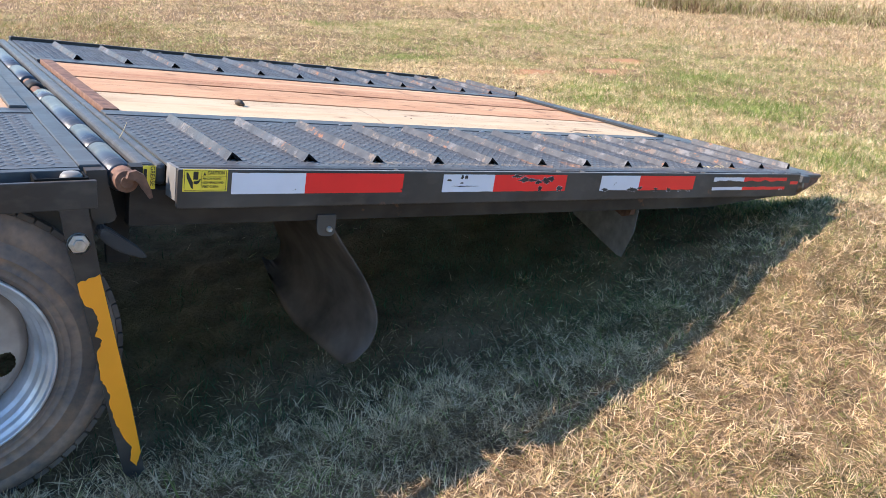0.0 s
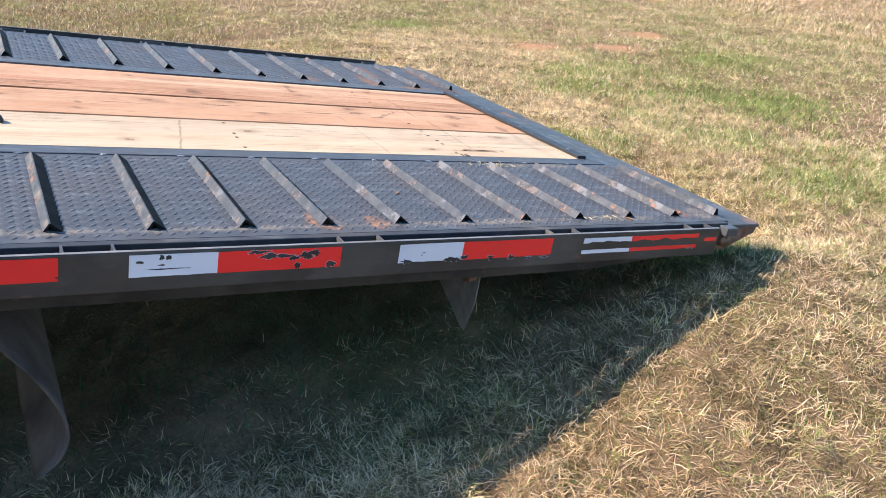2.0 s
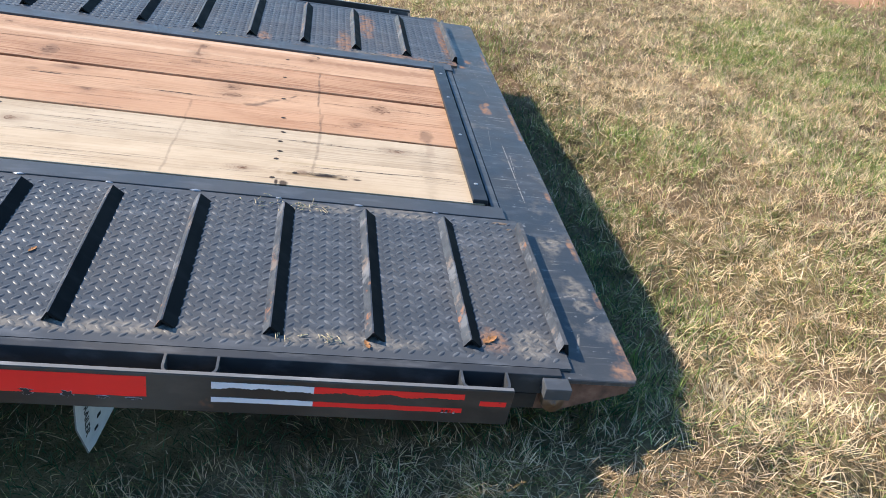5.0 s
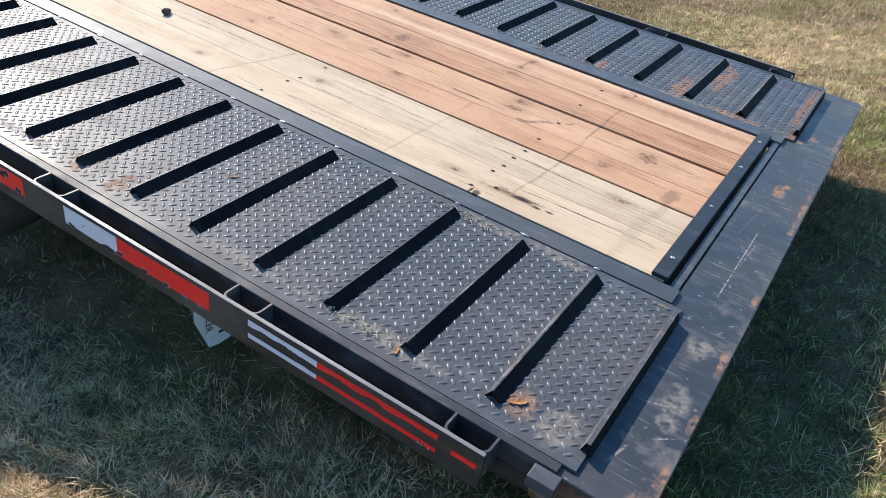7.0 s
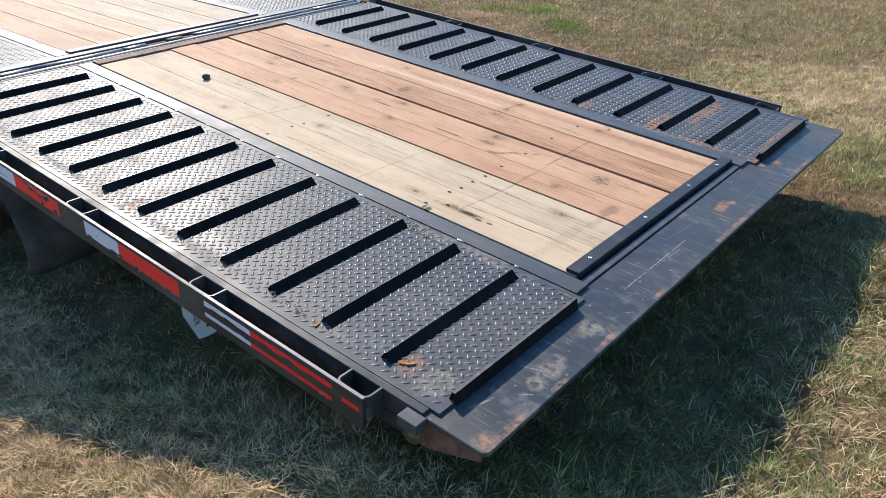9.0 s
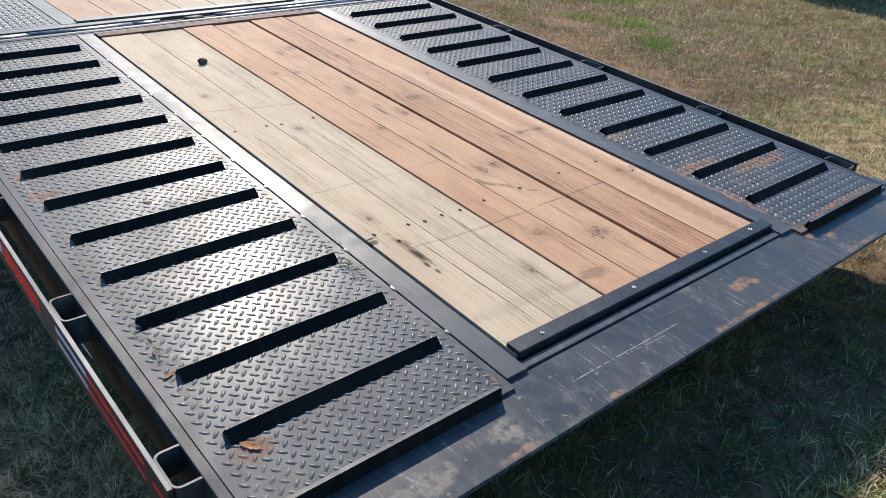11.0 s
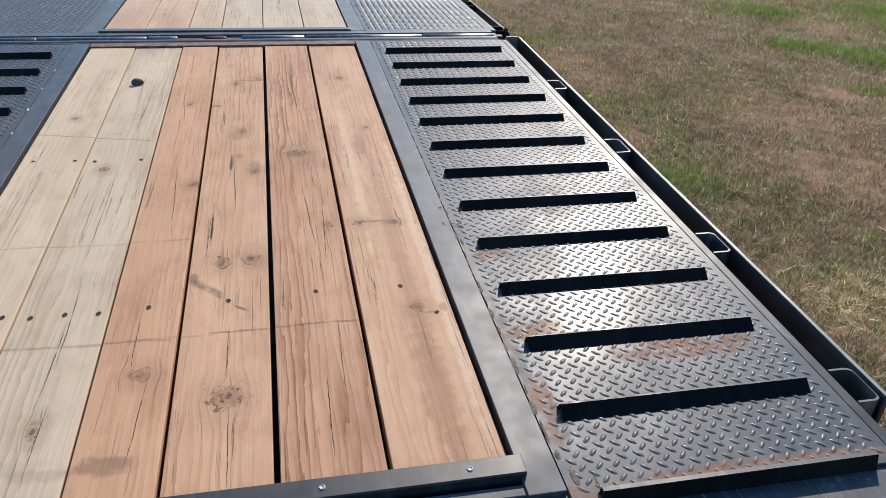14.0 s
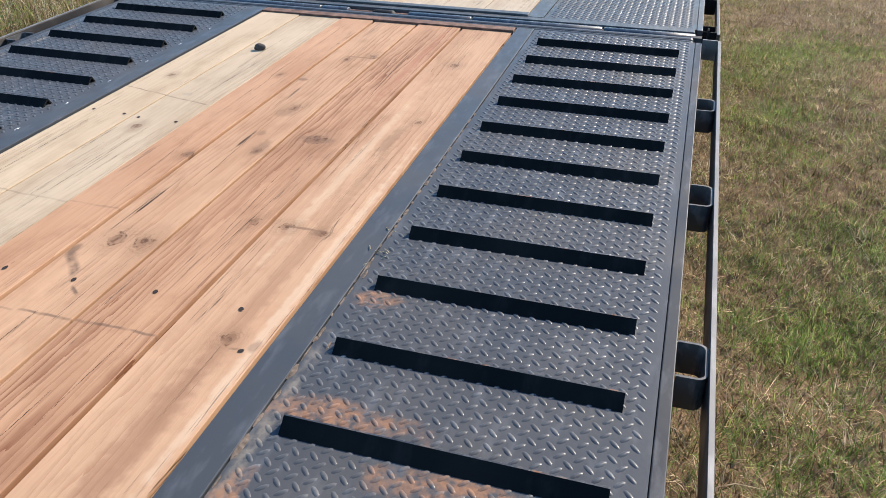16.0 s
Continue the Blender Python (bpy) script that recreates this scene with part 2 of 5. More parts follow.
def wood(name, light, dark, crack, knots=(), bold=1.0, fine=1.0, stains=(), lines=()):
    """Sawn softwood: long grain bending round its knots, growth bands, drying cracks.
    bold, fine: strength of bands and of grain. stains: (x, y, half length, half width, strength, colour). lines: (x0, y0, x1, y1, width, strength)."""
    m = Mat(name, 0.75, spec=0.25)
    sep = m.node("ShaderNodeSeparateXYZ")
    m.set(sep, 0, m.obj)
    y, core = sep.outputs[1], None
    warp = m.step(m.noise(55.0, 5), 0.25, 0.75, -0.65, 0.65)
    for kx, ky, r, s in knots:
        d = m.node("ShaderNodeVectorMath", operation="LENGTH")
        m.set(d, 0, m.mapped((1 / (r * s), 1 / r, 0.0), loc=(-kx / (r * s), -ky / r, 0.0)))
        dist = m.math("ADD", d.outputs["Value"], warp)
        halo = m.step(d.outputs["Value"], 3.6, 0.4)
        y = m.math("ADD", y, m.math("MULTIPLY", m.math("MULTIPLY", halo, halo), m.math("MULTIPLY", m.math("SUBTRACT", sep.outputs[1], ky), -0.8)))
        ring = m.math("MULTIPLY", m.math("MULTIPLY", m.step(dist, 0.8, 0.98), m.step(dist, 1.28, 1.12)), m.step(m.noise(35.0, 3), 0.4, 0.6, 0.1, 1.0))
        year = m.math("MULTIPLY", m.step(m.math("SINE", m.math("MULTIPLY", dist, 11.0)), 0.1, 1.0), m.math("MULTIPLY", halo, m.step(m.noise(25.0, 2), 0.35, 0.6, 0.15, 0.75)))
        heart = m.math("MULTIPLY", m.step(dist, 0.7, 0.35), m.step(m.noise(60.0, 3), 0.35, 0.55, 0.4, 1.0))
        k = m.math("MAXIMUM", m.math("MAXIMUM", m.math("MAXIMUM", m.step(dist, 1.1, 0.8, 0.0, 0.55), heart), ring), m.math("MAXIMUM", year, m.math("MULTIPLY", halo, 0.3)))
        core = k if core is None else m.math("MAXIMUM", core, k)
    join = m.node("ShaderNodeCombineXYZ")
    m.set(join, 0, sep.outputs[0])
    m.set(join, 1, y)
    m.set(join, 2, sep.outputs[2])
    rnd = m.node("ShaderNodeObjectInfo").outputs["Random"]
    off = m.node("ShaderNodeCombineXYZ")
    m.set(off, 0, m.math("MULTIPLY", rnd, 37.0))
    m.set(off, 1, m.math("MULTIPLY", rnd, 91.0))
    shift = m.node("ShaderNodeVectorMath", operation="ADD")
    m.set(shift, 0, join.outputs[0])
    m.set(shift, 1, off.outputs[0])
    v = shift.outputs[0]
    wave = m.node("ShaderNodeTexWave", wave_type="BANDS", bands_direction="Y", wave_profile="SAW")
    m.set(wave, "Vector", m.mapped((0.11, 1, 1), src=v))
    m.set(wave, "Scale", 19.0)
    m.set(wave, "Distortion", 9.0)
    m.set(wave, "Detail", 4.0)
    m.set(wave, "Detail Scale", 1.6)
    grain = m.noise(1.0, 6, vec=m.mapped((4.0, 210.0, 60.0), src=v), rough=0.65)
    zone = m.step(m.noise(1.0, 2, vec=m.mapped((0.8, 9.0, 3.0), src=v)), 0.38, 0.62)
    bands = m.math("MULTIPLY", m.math("POWER", wave.outputs["Fac"], 2.6), m.step(zone, 0.0, 1.0, 0.15, 1.0))
    blot = m.noise(1.0, 5, vec=m.mapped((2.2, 7.0, 3.0), src=v))
    g = m.math("ADD", m.math("MULTIPLY", bands, 0.85 * bold), m.math("MULTIPLY", m.step(grain, 0.3, 0.7), 0.35 * fine), True)
    c = m.mix(g, light, dark)
    c = m.mix(m.step(blot, 0.45, 0.75, 0.0, 0.5), c, tuple(x * k for x, k in zip(dark, (0.86, 0.78, 0.70))))
    c = m.mix(m.step(m.noise(1.0, 4, vec=m.mapped((1.4, 9.0, 3.0), src=v, loc=(5, 2, 0))), 0.48, 0.72, 0.0, 0.55), c, tuple(min(1.0, x * 1.2) for x in light))
    c = m.mix(m.step(m.noise(1.0, 5, vec=m.mapped((9.0, 14.0, 3.0), src=v, loc=(1, 9, 0)), rough=0.65), 0.5, 0.75, 0.0, 0.35), c, tuple(x * 0.8 for x in dark))
    line = m.noise(1.0, 3, vec=m.mapped((1.7, 120.0, 20.0), src=v, loc=(3.1, 0.7, 0)), rough=0.7, distort=0.6)
    area = m.step(m.noise(1.0, 2, vec=m.mapped((1.8, 7.0, 3.0), src=v)), 0.44, 0.56)
    cr = m.math("MULTIPLY", m.math("MULTIPLY", m.step(line, crack, crack + 0.012), m.step(line, crack + 0.035, crack + 0.02)), area)
    c = m.mix(m.math("MULTIPLY", cr, 0.85), c, (0.085, 0.045, 0.03))
    for px, py, rx, ry, k, tint in stains:
        c = m.mix(m.math("MULTIPLY", blob(m, [(px, py, rx, ry)], 0.7, 30.0), k), c, tint)
    for xa, ya, xb, yb, w, k in lines:
        slope = (xb - xa) / (yb - ya)
        at = m.math("SUBTRACT", m.math("SUBTRACT", sep.outputs[0], xa), m.math("MULTIPLY", m.math("SUBTRACT", sep.outputs[1], ya), slope))
        at = m.math("ABSOLUTE", m.math("ADD", at, m.step(m.noise(12.0, 3), 0.3, 0.7, -0.004, 0.004)))
        near = m.math("MULTIPLY", m.step(at, w, w * 0.3), m.math("MULTIPLY", m.step(sep.outputs[1], ya, ya + 0.01), m.step(sep.outputs[1], yb, yb - 0.01)))
        c = m.mix(m.math("MULTIPLY", m.math("MULTIPLY", near, m.step(m.noise(25.0, 3), 0.35, 0.55, 0.35, 1.0)), k), c, (0.11, 0.07, 0.05))
    if core is not None:
        c = m.mix(core, c, m.mix(m.noise(90.0, 4), (0.055, 0.026, 0.016), (0.21, 0.10, 0.052)))
    m.color(c)
    h = m.math("SUBTRACT", m.math("MULTIPLY", grain, 0.5), m.math("MULTIPLY", cr, 1.5))
    m.bump(m.math("ADD", h, m.math("MULTIPLY", bands, 0.25)), 0.45, 0.002)
    return m.m


PALE, PALE_D = (0.46, 0.37, 0.27), (0.34, 0.26, 0.175)
BROWN, BLACK = (0.20, 0.115, 0.07), (0.035, 0.02, 0.014)
# light and dark tone, band and grain strength of the ramp's boards
BOARDS = (((0.555, 0.425, 0.288), (0.385, 0.275, 0.165), 0.55, 0.9), ((0.53, 0.415, 0.288), (0.345, 0.25, 0.155), 0.75, 1.2),
          ((0.52, 0.305, 0.178), (0.33, 0.15, 0.075), 0.6, 0.9), ((0.525, 0.32, 0.19), (0.30, 0.138, 0.067), 0.9, 0.8),
          ((0.51, 0.295, 0.17), (0.23, 0.092, 0.043), 1.2, 1.0), ((0.53, 0.325, 0.195), (0.31, 0.146, 0.073), 0.7, 0.7))
PALE_STAINS = ((2.45, -0.36, 0.022, 0.17, 0.2, (0.24, 0.18, 0.12)), (2.47, -0.22, 0.016, 0.06, 0.3, (0.26, 0.17, 0.11)), (2.12, -0.467, 0.11, 0.012, 0.75, (0.24, 0.16, 0.08)), (2.15, -0.462, 0.035, 0.009, 0.95, BLACK), (2.09, -0.452, 0.02, 0.016, 0.6, BROWN), (2.042, -0.527, 0.012, 0.02, 0.9, BLACK),
          (2.205, -0.470, 0.016, 0.006, 0.95, BLACK), (2.075, -0.464, 0.012, 0.005, 0.9, BLACK), (2.24, -0.466, 0.012, 0.005, 0.9, BLACK), (2.024, -0.522, 0.006, 0.016, 0.95, BLACK),
          (2.13, -0.40, 0.16, 0.006, 0.35, (0.34, 0.25, 0.12)), (1.04, -0.30, 0.012, 0.02, 0.4, (0.30, 0.26, 0.20)),)
RED_STAINS = ((1.9, 0.515, 0.65, 0.012, 0.5, (0.62, 0.46, 0.32)), (1.35, 0.395, 0.5, 0.016, 0.4, (0.62, 0.45, 0.30)), (2.10, 0.515, 0.02, 0.012, 0.5, BROWN), (1.19, 0.435, 0.10, 0.02, 0.4, BROWN), (0.812, -0.013, 0.012, 0.02, 0.7, BROWN), (2.468, -0.125, 0.022, 0.055, 0.65, BROWN), (1.92, -0.018, 0.024, 0.012, 0.8, BROWN), (1.685, 0.011, 0.075, 0.003, 1.0, BLACK), (1.30, 0.048, 0.065, 0.0045, 0.9, BLACK),
          (1.245, 0.07, 0.02, 0.012, 0.5, BROWN), (1.33, 0.115, 0.05, 0.02, 0.5, BROWN), (1.85, 0.455, 0.75, 0.020, 0.45, (0.30, 0.16, 0.09)), (2.35, 0.452, 0.24, 0.034, 0.55, (0.29, 0.15, 0.085)),
          (0.55, 0.292, 0.42, 0.018, 0.5, (0.34, 0.13, 0.075)), (1.694, 0.415, 0.005, 0.06, 0.7, BROWN), (1.70, 0.455, 0.016, 0.02, 0.6, BROWN), (0.55, 0.075, 0.006, 0.055, 0.6, BROWN),
          (1.248, 0.238, 0.022, 0.06, 0.5, BROWN), (1.43, -0.045, 0.022, 0.012, 0.6, BROWN), (1.09, 0.06, 0.03, 0.03, 0.35, BROWN),)
LINES = ((1.918, -0.026, 1.995, 0.05, 0.02, 0.8), (2.03, 0.068, 2.06, 0.105, 0.007, 0.8), (1.03, -0.54, 1.10, -0.19, 0.0045, 0.55), (2.125, 0.02, 2.125, 0.335, 0.005, 0.65), (2.12, -0.45, 2.14, -0.04, 0.006, 0.4), (1.73, -0.53, 1.74, -0.03, 0.005, 0.3), (2.115, 0.47, 2.11, 0.50, 0.004, 0.6), (2.135, -0.17, 2.13, 0.02, 0.004, 0.3))
M_PALE = wood("pale_pine", PALE, PALE_D, 0.62)
M_TAN = wood("tan_pine", (0.49, 0.37, 0.25), (0.36, 0.25, 0.16), 0.62)
M_ROSY = wood("rosy_fir", (0.49, 0.33, 0.225), (0.36, 0.215, 0.135), 0.62)


def plain(name, c, rough=0.5, var=0.25, scale=40.0, metal=0.0, spec=0.5):
    m = Mat(name, rough, metal, spec)
    n = m.noise(scale, 4)
    m.color(m.mix(m.step(n, 0.3, 0.7), tuple(x * (1 - var) for x in c), tuple(min(1, x * (1 + var)) for x in c)))
    m.bump(n, 0.1, 0.001)
    return m.m


M_HOLE = plain("dark_hole", (0.02, 0.012, 0.01), 0.9)


def tape(name, c, wear):
    """Reflective tape, scraped down to the black steel in places."""
    m = Mat(name, 0.35)
    n = m.noise(1.0, 6, vec=m.mapped((17.0, 17.0, 38.0)), rough=0.6)
    w = m.step(n, wear, wear + 0.015)
    m.color(m.mix(w, m.mix(m.noise(9.0, 3), c, tuple(x * 0.82 for x in c)), (0.025, 0.022, 0.02)))
    return m.m


M_RED = tape("red_reflective_tape", (0.98, 0.022, 0.025), 0.68)
M_WHITE = tape("white_reflective_tape", (0.74, 0.76, 0.85), 0.68)
M_RED_W = tape("worn_red_tape", (0.98, 0.022, 0.025), 0.66)
M_WHITE_W = tape("worn_white_tape", (0.70, 0.72, 0.80), 0.65)
M_ORANGE = tape("orange_reflective_tape", (1.0, 0.37, 0.025), 0.70)
M_YELLOW = plain("yellow_label", (0.80, 0.62, 0.06), 0.4, 0.08, 20)
M_INK = plain("black_ink", (0.012, 0.012, 0.012), 0.5)
M_RUBBER = plain("dusty_rubber", (0.10, 0.082, 0.072), 0.85, 0.5, 7, spec=0.2)


def tyre():
    """Black rubber under brown road dust, rubbed off in patches."""
    m = Mat("tyre_rubber", 0.85, spec=0.25)
    d = m.step(m.math("ADD", m.math("MULTIPLY", m.noise(5.0, 5, rough=0.6), 0.7), m.math("MULTIPLY", m.noise(40.0, 4), 0.3)), 0.38, 0.6)
    m.color(m.mix(d, m.mix(m.noise(60.0, 3), (0.095, 0.085, 0.085), (0.15, 0.128, 0.118)), m.mix(m.noise(70.0, 4), (0.22, 0.145, 0.105), (0.31, 0.22, 0.17))))
    m.bump(m.noise(90.0, 4), 0.2, 0.002)
    return m.m


M_TYRE = tyre()
M_RIM = plain("dull_painted_rim", (0.50, 0.51, 0.54), 0.34, 0.3, 14, 0.45)
M_RIMD = plain("dirty_rim_disc", (0.34, 0.28, 0.25), 0.6, 0.3, 12)
M_ZINC = plain("zinc_bolt", (0.42, 0.42, 0.41), 0.4, 0.2, 60, 0.6)
M_STONE = plain("brown_stone", (0.07, 0.055, 0.045), 0.9, 0.5, 70)
M_LEAF = plain("dead_leaf", (0.33, 0.15, 0.06), 0.7, 0.4, 50, spec=0.2)
M_TWIG = plain("dry_stalk", (0.45, 0.36, 0.22), 0.8, 0.3, 60, spec=0.2)
M_ALU = plain("embossed_plate", (0.16, 0.155, 0.15), 0.55, 0.35, 18, 0.1)
M_PLATE = plain("white_plate_paint", (0.72, 0.72, 0.72), 0.4, 0.12, 25)
M_WELD = plain("bright_weld", (0.34, 0.34, 0.35), 0.4, 0.35, 90, 0.5)
M_MUD = plain("dried_mud", (0.17, 0.13, 0.10), 0.95, 0.45, 120, spec=0.1)
M_LENS = plain("amber_lens", (0.16, 0.09, 0.05), 0.35, 0.3, 30)
M_TRUCK = plain("dark_vehicle_paint", (0.012, 0.014, 0.02), 0.25, 0.2, 3)


# ---- mesh helpers ----
def part(name, bm, material, parent=None, label="", smooth=False):
    """Links a bmesh as one mesh object under a thing or a part."""
    me = bpy.data.meshes.new(name)
    bmesh.ops.recalc_face_normals(bm, faces=bm.faces)
    bm.to_mesh(me)
    bm.free()
    for m in material if isinstance(material, (list, tuple)) else [material]:
        me.materials.append(m)
    if smooth:
        me.polygons.foreach_set("use_smooth", [True] * len(me.polygons))
    ob = new(name, me)
    ob.parent = parent
    if label:
        tagged(ob, label)
    return ob


def box(bm, x0, x1, y0, y1, z0, z1, bevel=0.0, mat=0):
    """A box with its edges bevelled, added to bm."""
    r = bmesh.ops.create_cube(bm, size=1.0)
    vs = r["verts"]
    for v in vs:
        v.co = Vector(((x0 + x1) / 2 + v.co.x * (x1 - x0), (y0 + y1) / 2 + v.co.y * (y1 - y0), (z0 + z1) / 2 + v.co.z * (z1 - z0)))
    faces = list({f for v in vs for f in v.link_faces})
    for f in faces:
        f.material_index = mat
    if bevel:
        es = list({e for v in vs for e in v.link_edges})
        bmesh.ops.bevel(bm, geom=es, offset=bevel, segments=2, profile=0.5, affect="EDGES")
    return vs


def boxes(*args, bevel=0.0):
    bm = bmesh.new()
    for a in args:
        box(bm, *a, bevel=bevel)
    return bm


def prism(bm, profile, axis, a, b, mat=0):
    """A closed profile of (u, v) drawn along an axis from a to b. Axis x: u, v are y, z; axis y: x, z; axis z: x, y."""
    def at(u, v, w):
        return {"x": (w, u, v), "y": (u, w, v), "z": (u, v, w)}[axis]
    lo = [bm.verts.new(at(u, v, a)) for u, v in profile]
    hi = [bm.verts.new(at(u, v, b)) for u, v in profile]
    n = len(profile)
    fs = [bm.faces.new(lo), bm.faces.new(hi[::-1])]
    for i in range(n):
        fs.append(bm.faces.new((lo[i], lo[(i + 1) % n], hi[(i + 1) % n], hi[i])))
    for f in fs:
        f.material_index = mat
    return fs


def lathe(bm, profile, centre, axis, n=48, mat=0):
    """Turns a profile of (radius, along) about an axis (x or y) through centre."""
    c = Vector(centre)
    rings = []
    for r, w in profile:
        ring = []
        for i in range(n):
            a = 2 * math.pi * i / n
            off = Vector((r * math.cos(a), w, r * math.sin(a))) if axis == "y" else Vector((w, r * math.cos(a), r * math.sin(a)))
            ring.append(bm.verts.new(c + off))
        rings.append(ring)
    for p, q in zip(rings, rings[1:]):
        for i in range(n):
            f = bm.faces.new((p[i], p[(i + 1) % n], q[(i + 1) % n], q[i]))
            f.material_index = mat
    return rings


def text_mesh(body, size, m, z=0.0004):
    """Flat letters as a mesh, in the built-in font."""
    cu = bpy.data.curves.new("letters", "FONT")
    cu.body, cu.size, cu.extrude = body, size, z
    cu.align_x, cu.align_y = "LEFT", "BOTTOM"
    ob = new("letters", cu)
    bpy.context.view_layer.update()
    me = bpy.data.meshes.new_from_object(ob.evaluated_get(bpy.context.evaluated_depsgraph_get()))
    bpy.data.objects.remove(ob)
    me.transform(m)
    return me


# ---- ground ----
FU = (-60.0, -8.0, -0.4, 0.0, 1.0, 1.9, 2.5, 3.2, 60.0)
FZ = (-1.0, -0.16, -0.012, 0.0, 0.17, 0.335, 0.385, 0.42, 5.0)


def ground_z(x, y):
    """Height of the field: level under the trailer's axles, rising behind its tail."""
    x, y = np.asarray(x, float), np.asarray(y, float)
    u = x - 0.25 * np.clip(y + 1.4, -3, 5)
    z = sum(np.interp(u + d, FU, FZ) for d in (-0.3, -0.15, 0.0, 0.15, 0.3)) / 5
    z = z + 0.012 * np.sin(x * 2.7 + 1.3 * np.sin(y * 1.9)) * np.cos(y * 2.2 + 0.6 * x)
    z = z + 0.09 * np.exp(-((x - 2.8) ** 2 + (y + 1.6) ** 2) / 0.5)
    z = z - 0.035 * np.clip((u + 1.0) / 1.5, 0, 1)
    side = np.clip((-1.2 - y) / 0.3, 0, 1)
    z = z + 0.65 * side * (np.interp(x, (-0.6, 0.5, 3.0), (0.0, 0.085, -0.105)) + 0.25 * (np.clip(y, -2.1, -1.5) + 1.55))
    z = z + np.clip((-1.0 - y) / 0.3, 0, 1) * np.interp(x, (0.0, 1.0, 1.5, 1.87, 2.27, 2.62, 2.96, 4.5), (-0.01, -0.062, -0.072, -0.035, 0.01, 0.055, 0.07, 0.0)) * np.clip((y + 4.5) / 2.0, 0, 1)
    z = z - 0.055 * np.exp(-((x - 3.2) ** 2 / 0.3 + (y + 0.3) ** 2 / 0.5))
    z = z - 0.05 * np.exp(-((x - 3.25) ** 2 + (y + 0.7) ** 2) / 0.15) - 0.03 * np.exp(-((x - 3.25) ** 2 + (y - 0.25) ** 2) / 0.12)
    near = np.clip(1.3 - np.hypot(x - 1.5, y) / 9.0, 0, 1)
    for i in range(5):
        a, f = 1.1 + i * 1.27, 31.0 + 9.0 * i
        z = z + near * 0.0034 * np.sin(f * (x * np.cos(a) + y * np.sin(a)) + 2.0 * np.sin(3.1 * x + i) + 1.7 * np.sin(2.7 * y - i))
    return z + 0.006 * np.sin(x * 7.1 + y * 3.3) * np.sin(y * 6.3 - x * 2.1)


# worn places with reddish earth between the blades
EARTH = ((-1.0, 3.6, 0.8, 0.6), (0.1, 3.3, 0.7, 0.6), (-2.4, 2.65, 0.9, 0.35), (-0.76, 2.3, 0.3, 0.2), (-3.9, 5.9, 0.7, 0.4), (-1.5, 4.3, 0.5, 0.3))


def ground_mat():
    m = Mat("field_ground", 0.95, spec=0.1)
    a, b, c = m.noise(0.9, 4), m.noise(6.0, 5), m.noise(85.0, 6, rough=0.65)
    col = m.ramp(m.math("ADD", m.math("MULTIPLY", b, 0.6), m.math("MULTIPLY", c, 0.4)),
                 [(0.3, (0.05, 0.035, 0.02)), (0.5, (0.18, 0.12, 0.07)), (0.7, (0.32, 0.215, 0.13))])
    col = m.mix(m.step(a, 0.48, 0.66, 0.0, 0.3), col, m.mix(c, (0.07, 0.08, 0.02), (0.19, 0.19, 0.06)))
    sep = m.node("ShaderNodeSeparateXYZ")
    m.set(sep, 0, m.obj)
    bare = None
    for px, py, r in SOIL[:4]:
        d = m.math("SQRT", m.math("ADD", m.math("POWER", m.math("SUBTRACT", sep.outputs[0], px), 2.0),
                                  m.math("MULTIPLY", m.math("POWER", m.math("SUBTRACT", sep.outputs[1], py), 2.0), 1.6)), 0.5)
        k = m.step(m.math("ADD", m.math("DIVIDE", d, r), m.math("MULTIPLY", m.noise(4.0, 6, rough=0.65), 2.4)), 1.75, 2.2, 1.0, 0.0)
        bare = k if bare is None else m.math("MAXIMUM", bare, k)
    col = m.mix(m.math("MULTIPLY", bare, 0.95), col, m.mix(c, (0.30, 0.155, 0.08), (0.47, 0.27, 0.155)))
    col = m.mix(m.math("MULTIPLY", blob(m, EARTH, 0.9, 3.0), m.step(b, 0.35, 0.6, 0.3, 0.9)), col, m.mix(c, (0.20, 0.105, 0.06), (0.40, 0.25, 0.16)))
    m.color(col)
    m.bump(m.math("ADD", b, m.math("MULTIPLY", c, 0.6)), 0.7, 0.03)
    return m.m


SOIL = [(5.25, 3.4, 0.36), (6.05, 3.2, 0.36), (7.0, 3.75, 0.3), (3.55, -1.42, 0.12), (-1.46, 4.10, 0.10), (-1.63, 2.45, 0.10), (-2.6, 2.5, 0.11), (-3.9, 5.1, 0.14), (-3.5, 5.4, 0.16), (-3.05, 5.63, 0.15), (-2.65, 5.78, 0.13), (-1.72, 4.12, 0.10)]


def sheet(xs, ys):
    gx, gy = np.meshgrid(xs, ys, indexing="ij")
    gz = ground_z(gx, gy)
    n, k = gx.shape
    co = np.stack([gx, gy, gz], -1).reshape(-1, 3)
    i = np.arange(n * k).reshape(n, k)
    q = np.stack([i[:-1, :-1], i[1:, :-1], i[1:, 1:], i[:-1, 1:]], -1).reshape(-1, 4)
    return co, q


def mesh_from(name, co, faces_flat, starts, material):
    me = bpy.data.meshes.new(name)
    me.vertices.add(len(co))
    me.vertices.foreach_set("co", np.ascontiguousarray(co, np.float32).ravel())
    me.loops.add(len(faces_flat))
    me.loops.foreach_set("vertex_index", np.ascontiguousarray(faces_flat, np.int32))
    me.polygons.add(len(starts))
    me.polygons.foreach_set("loop_start", np.ascontiguousarray(starts, np.int32))
    me.update(calc_edges=True)
    me.validate()
    me.materials.append(material)
    return me


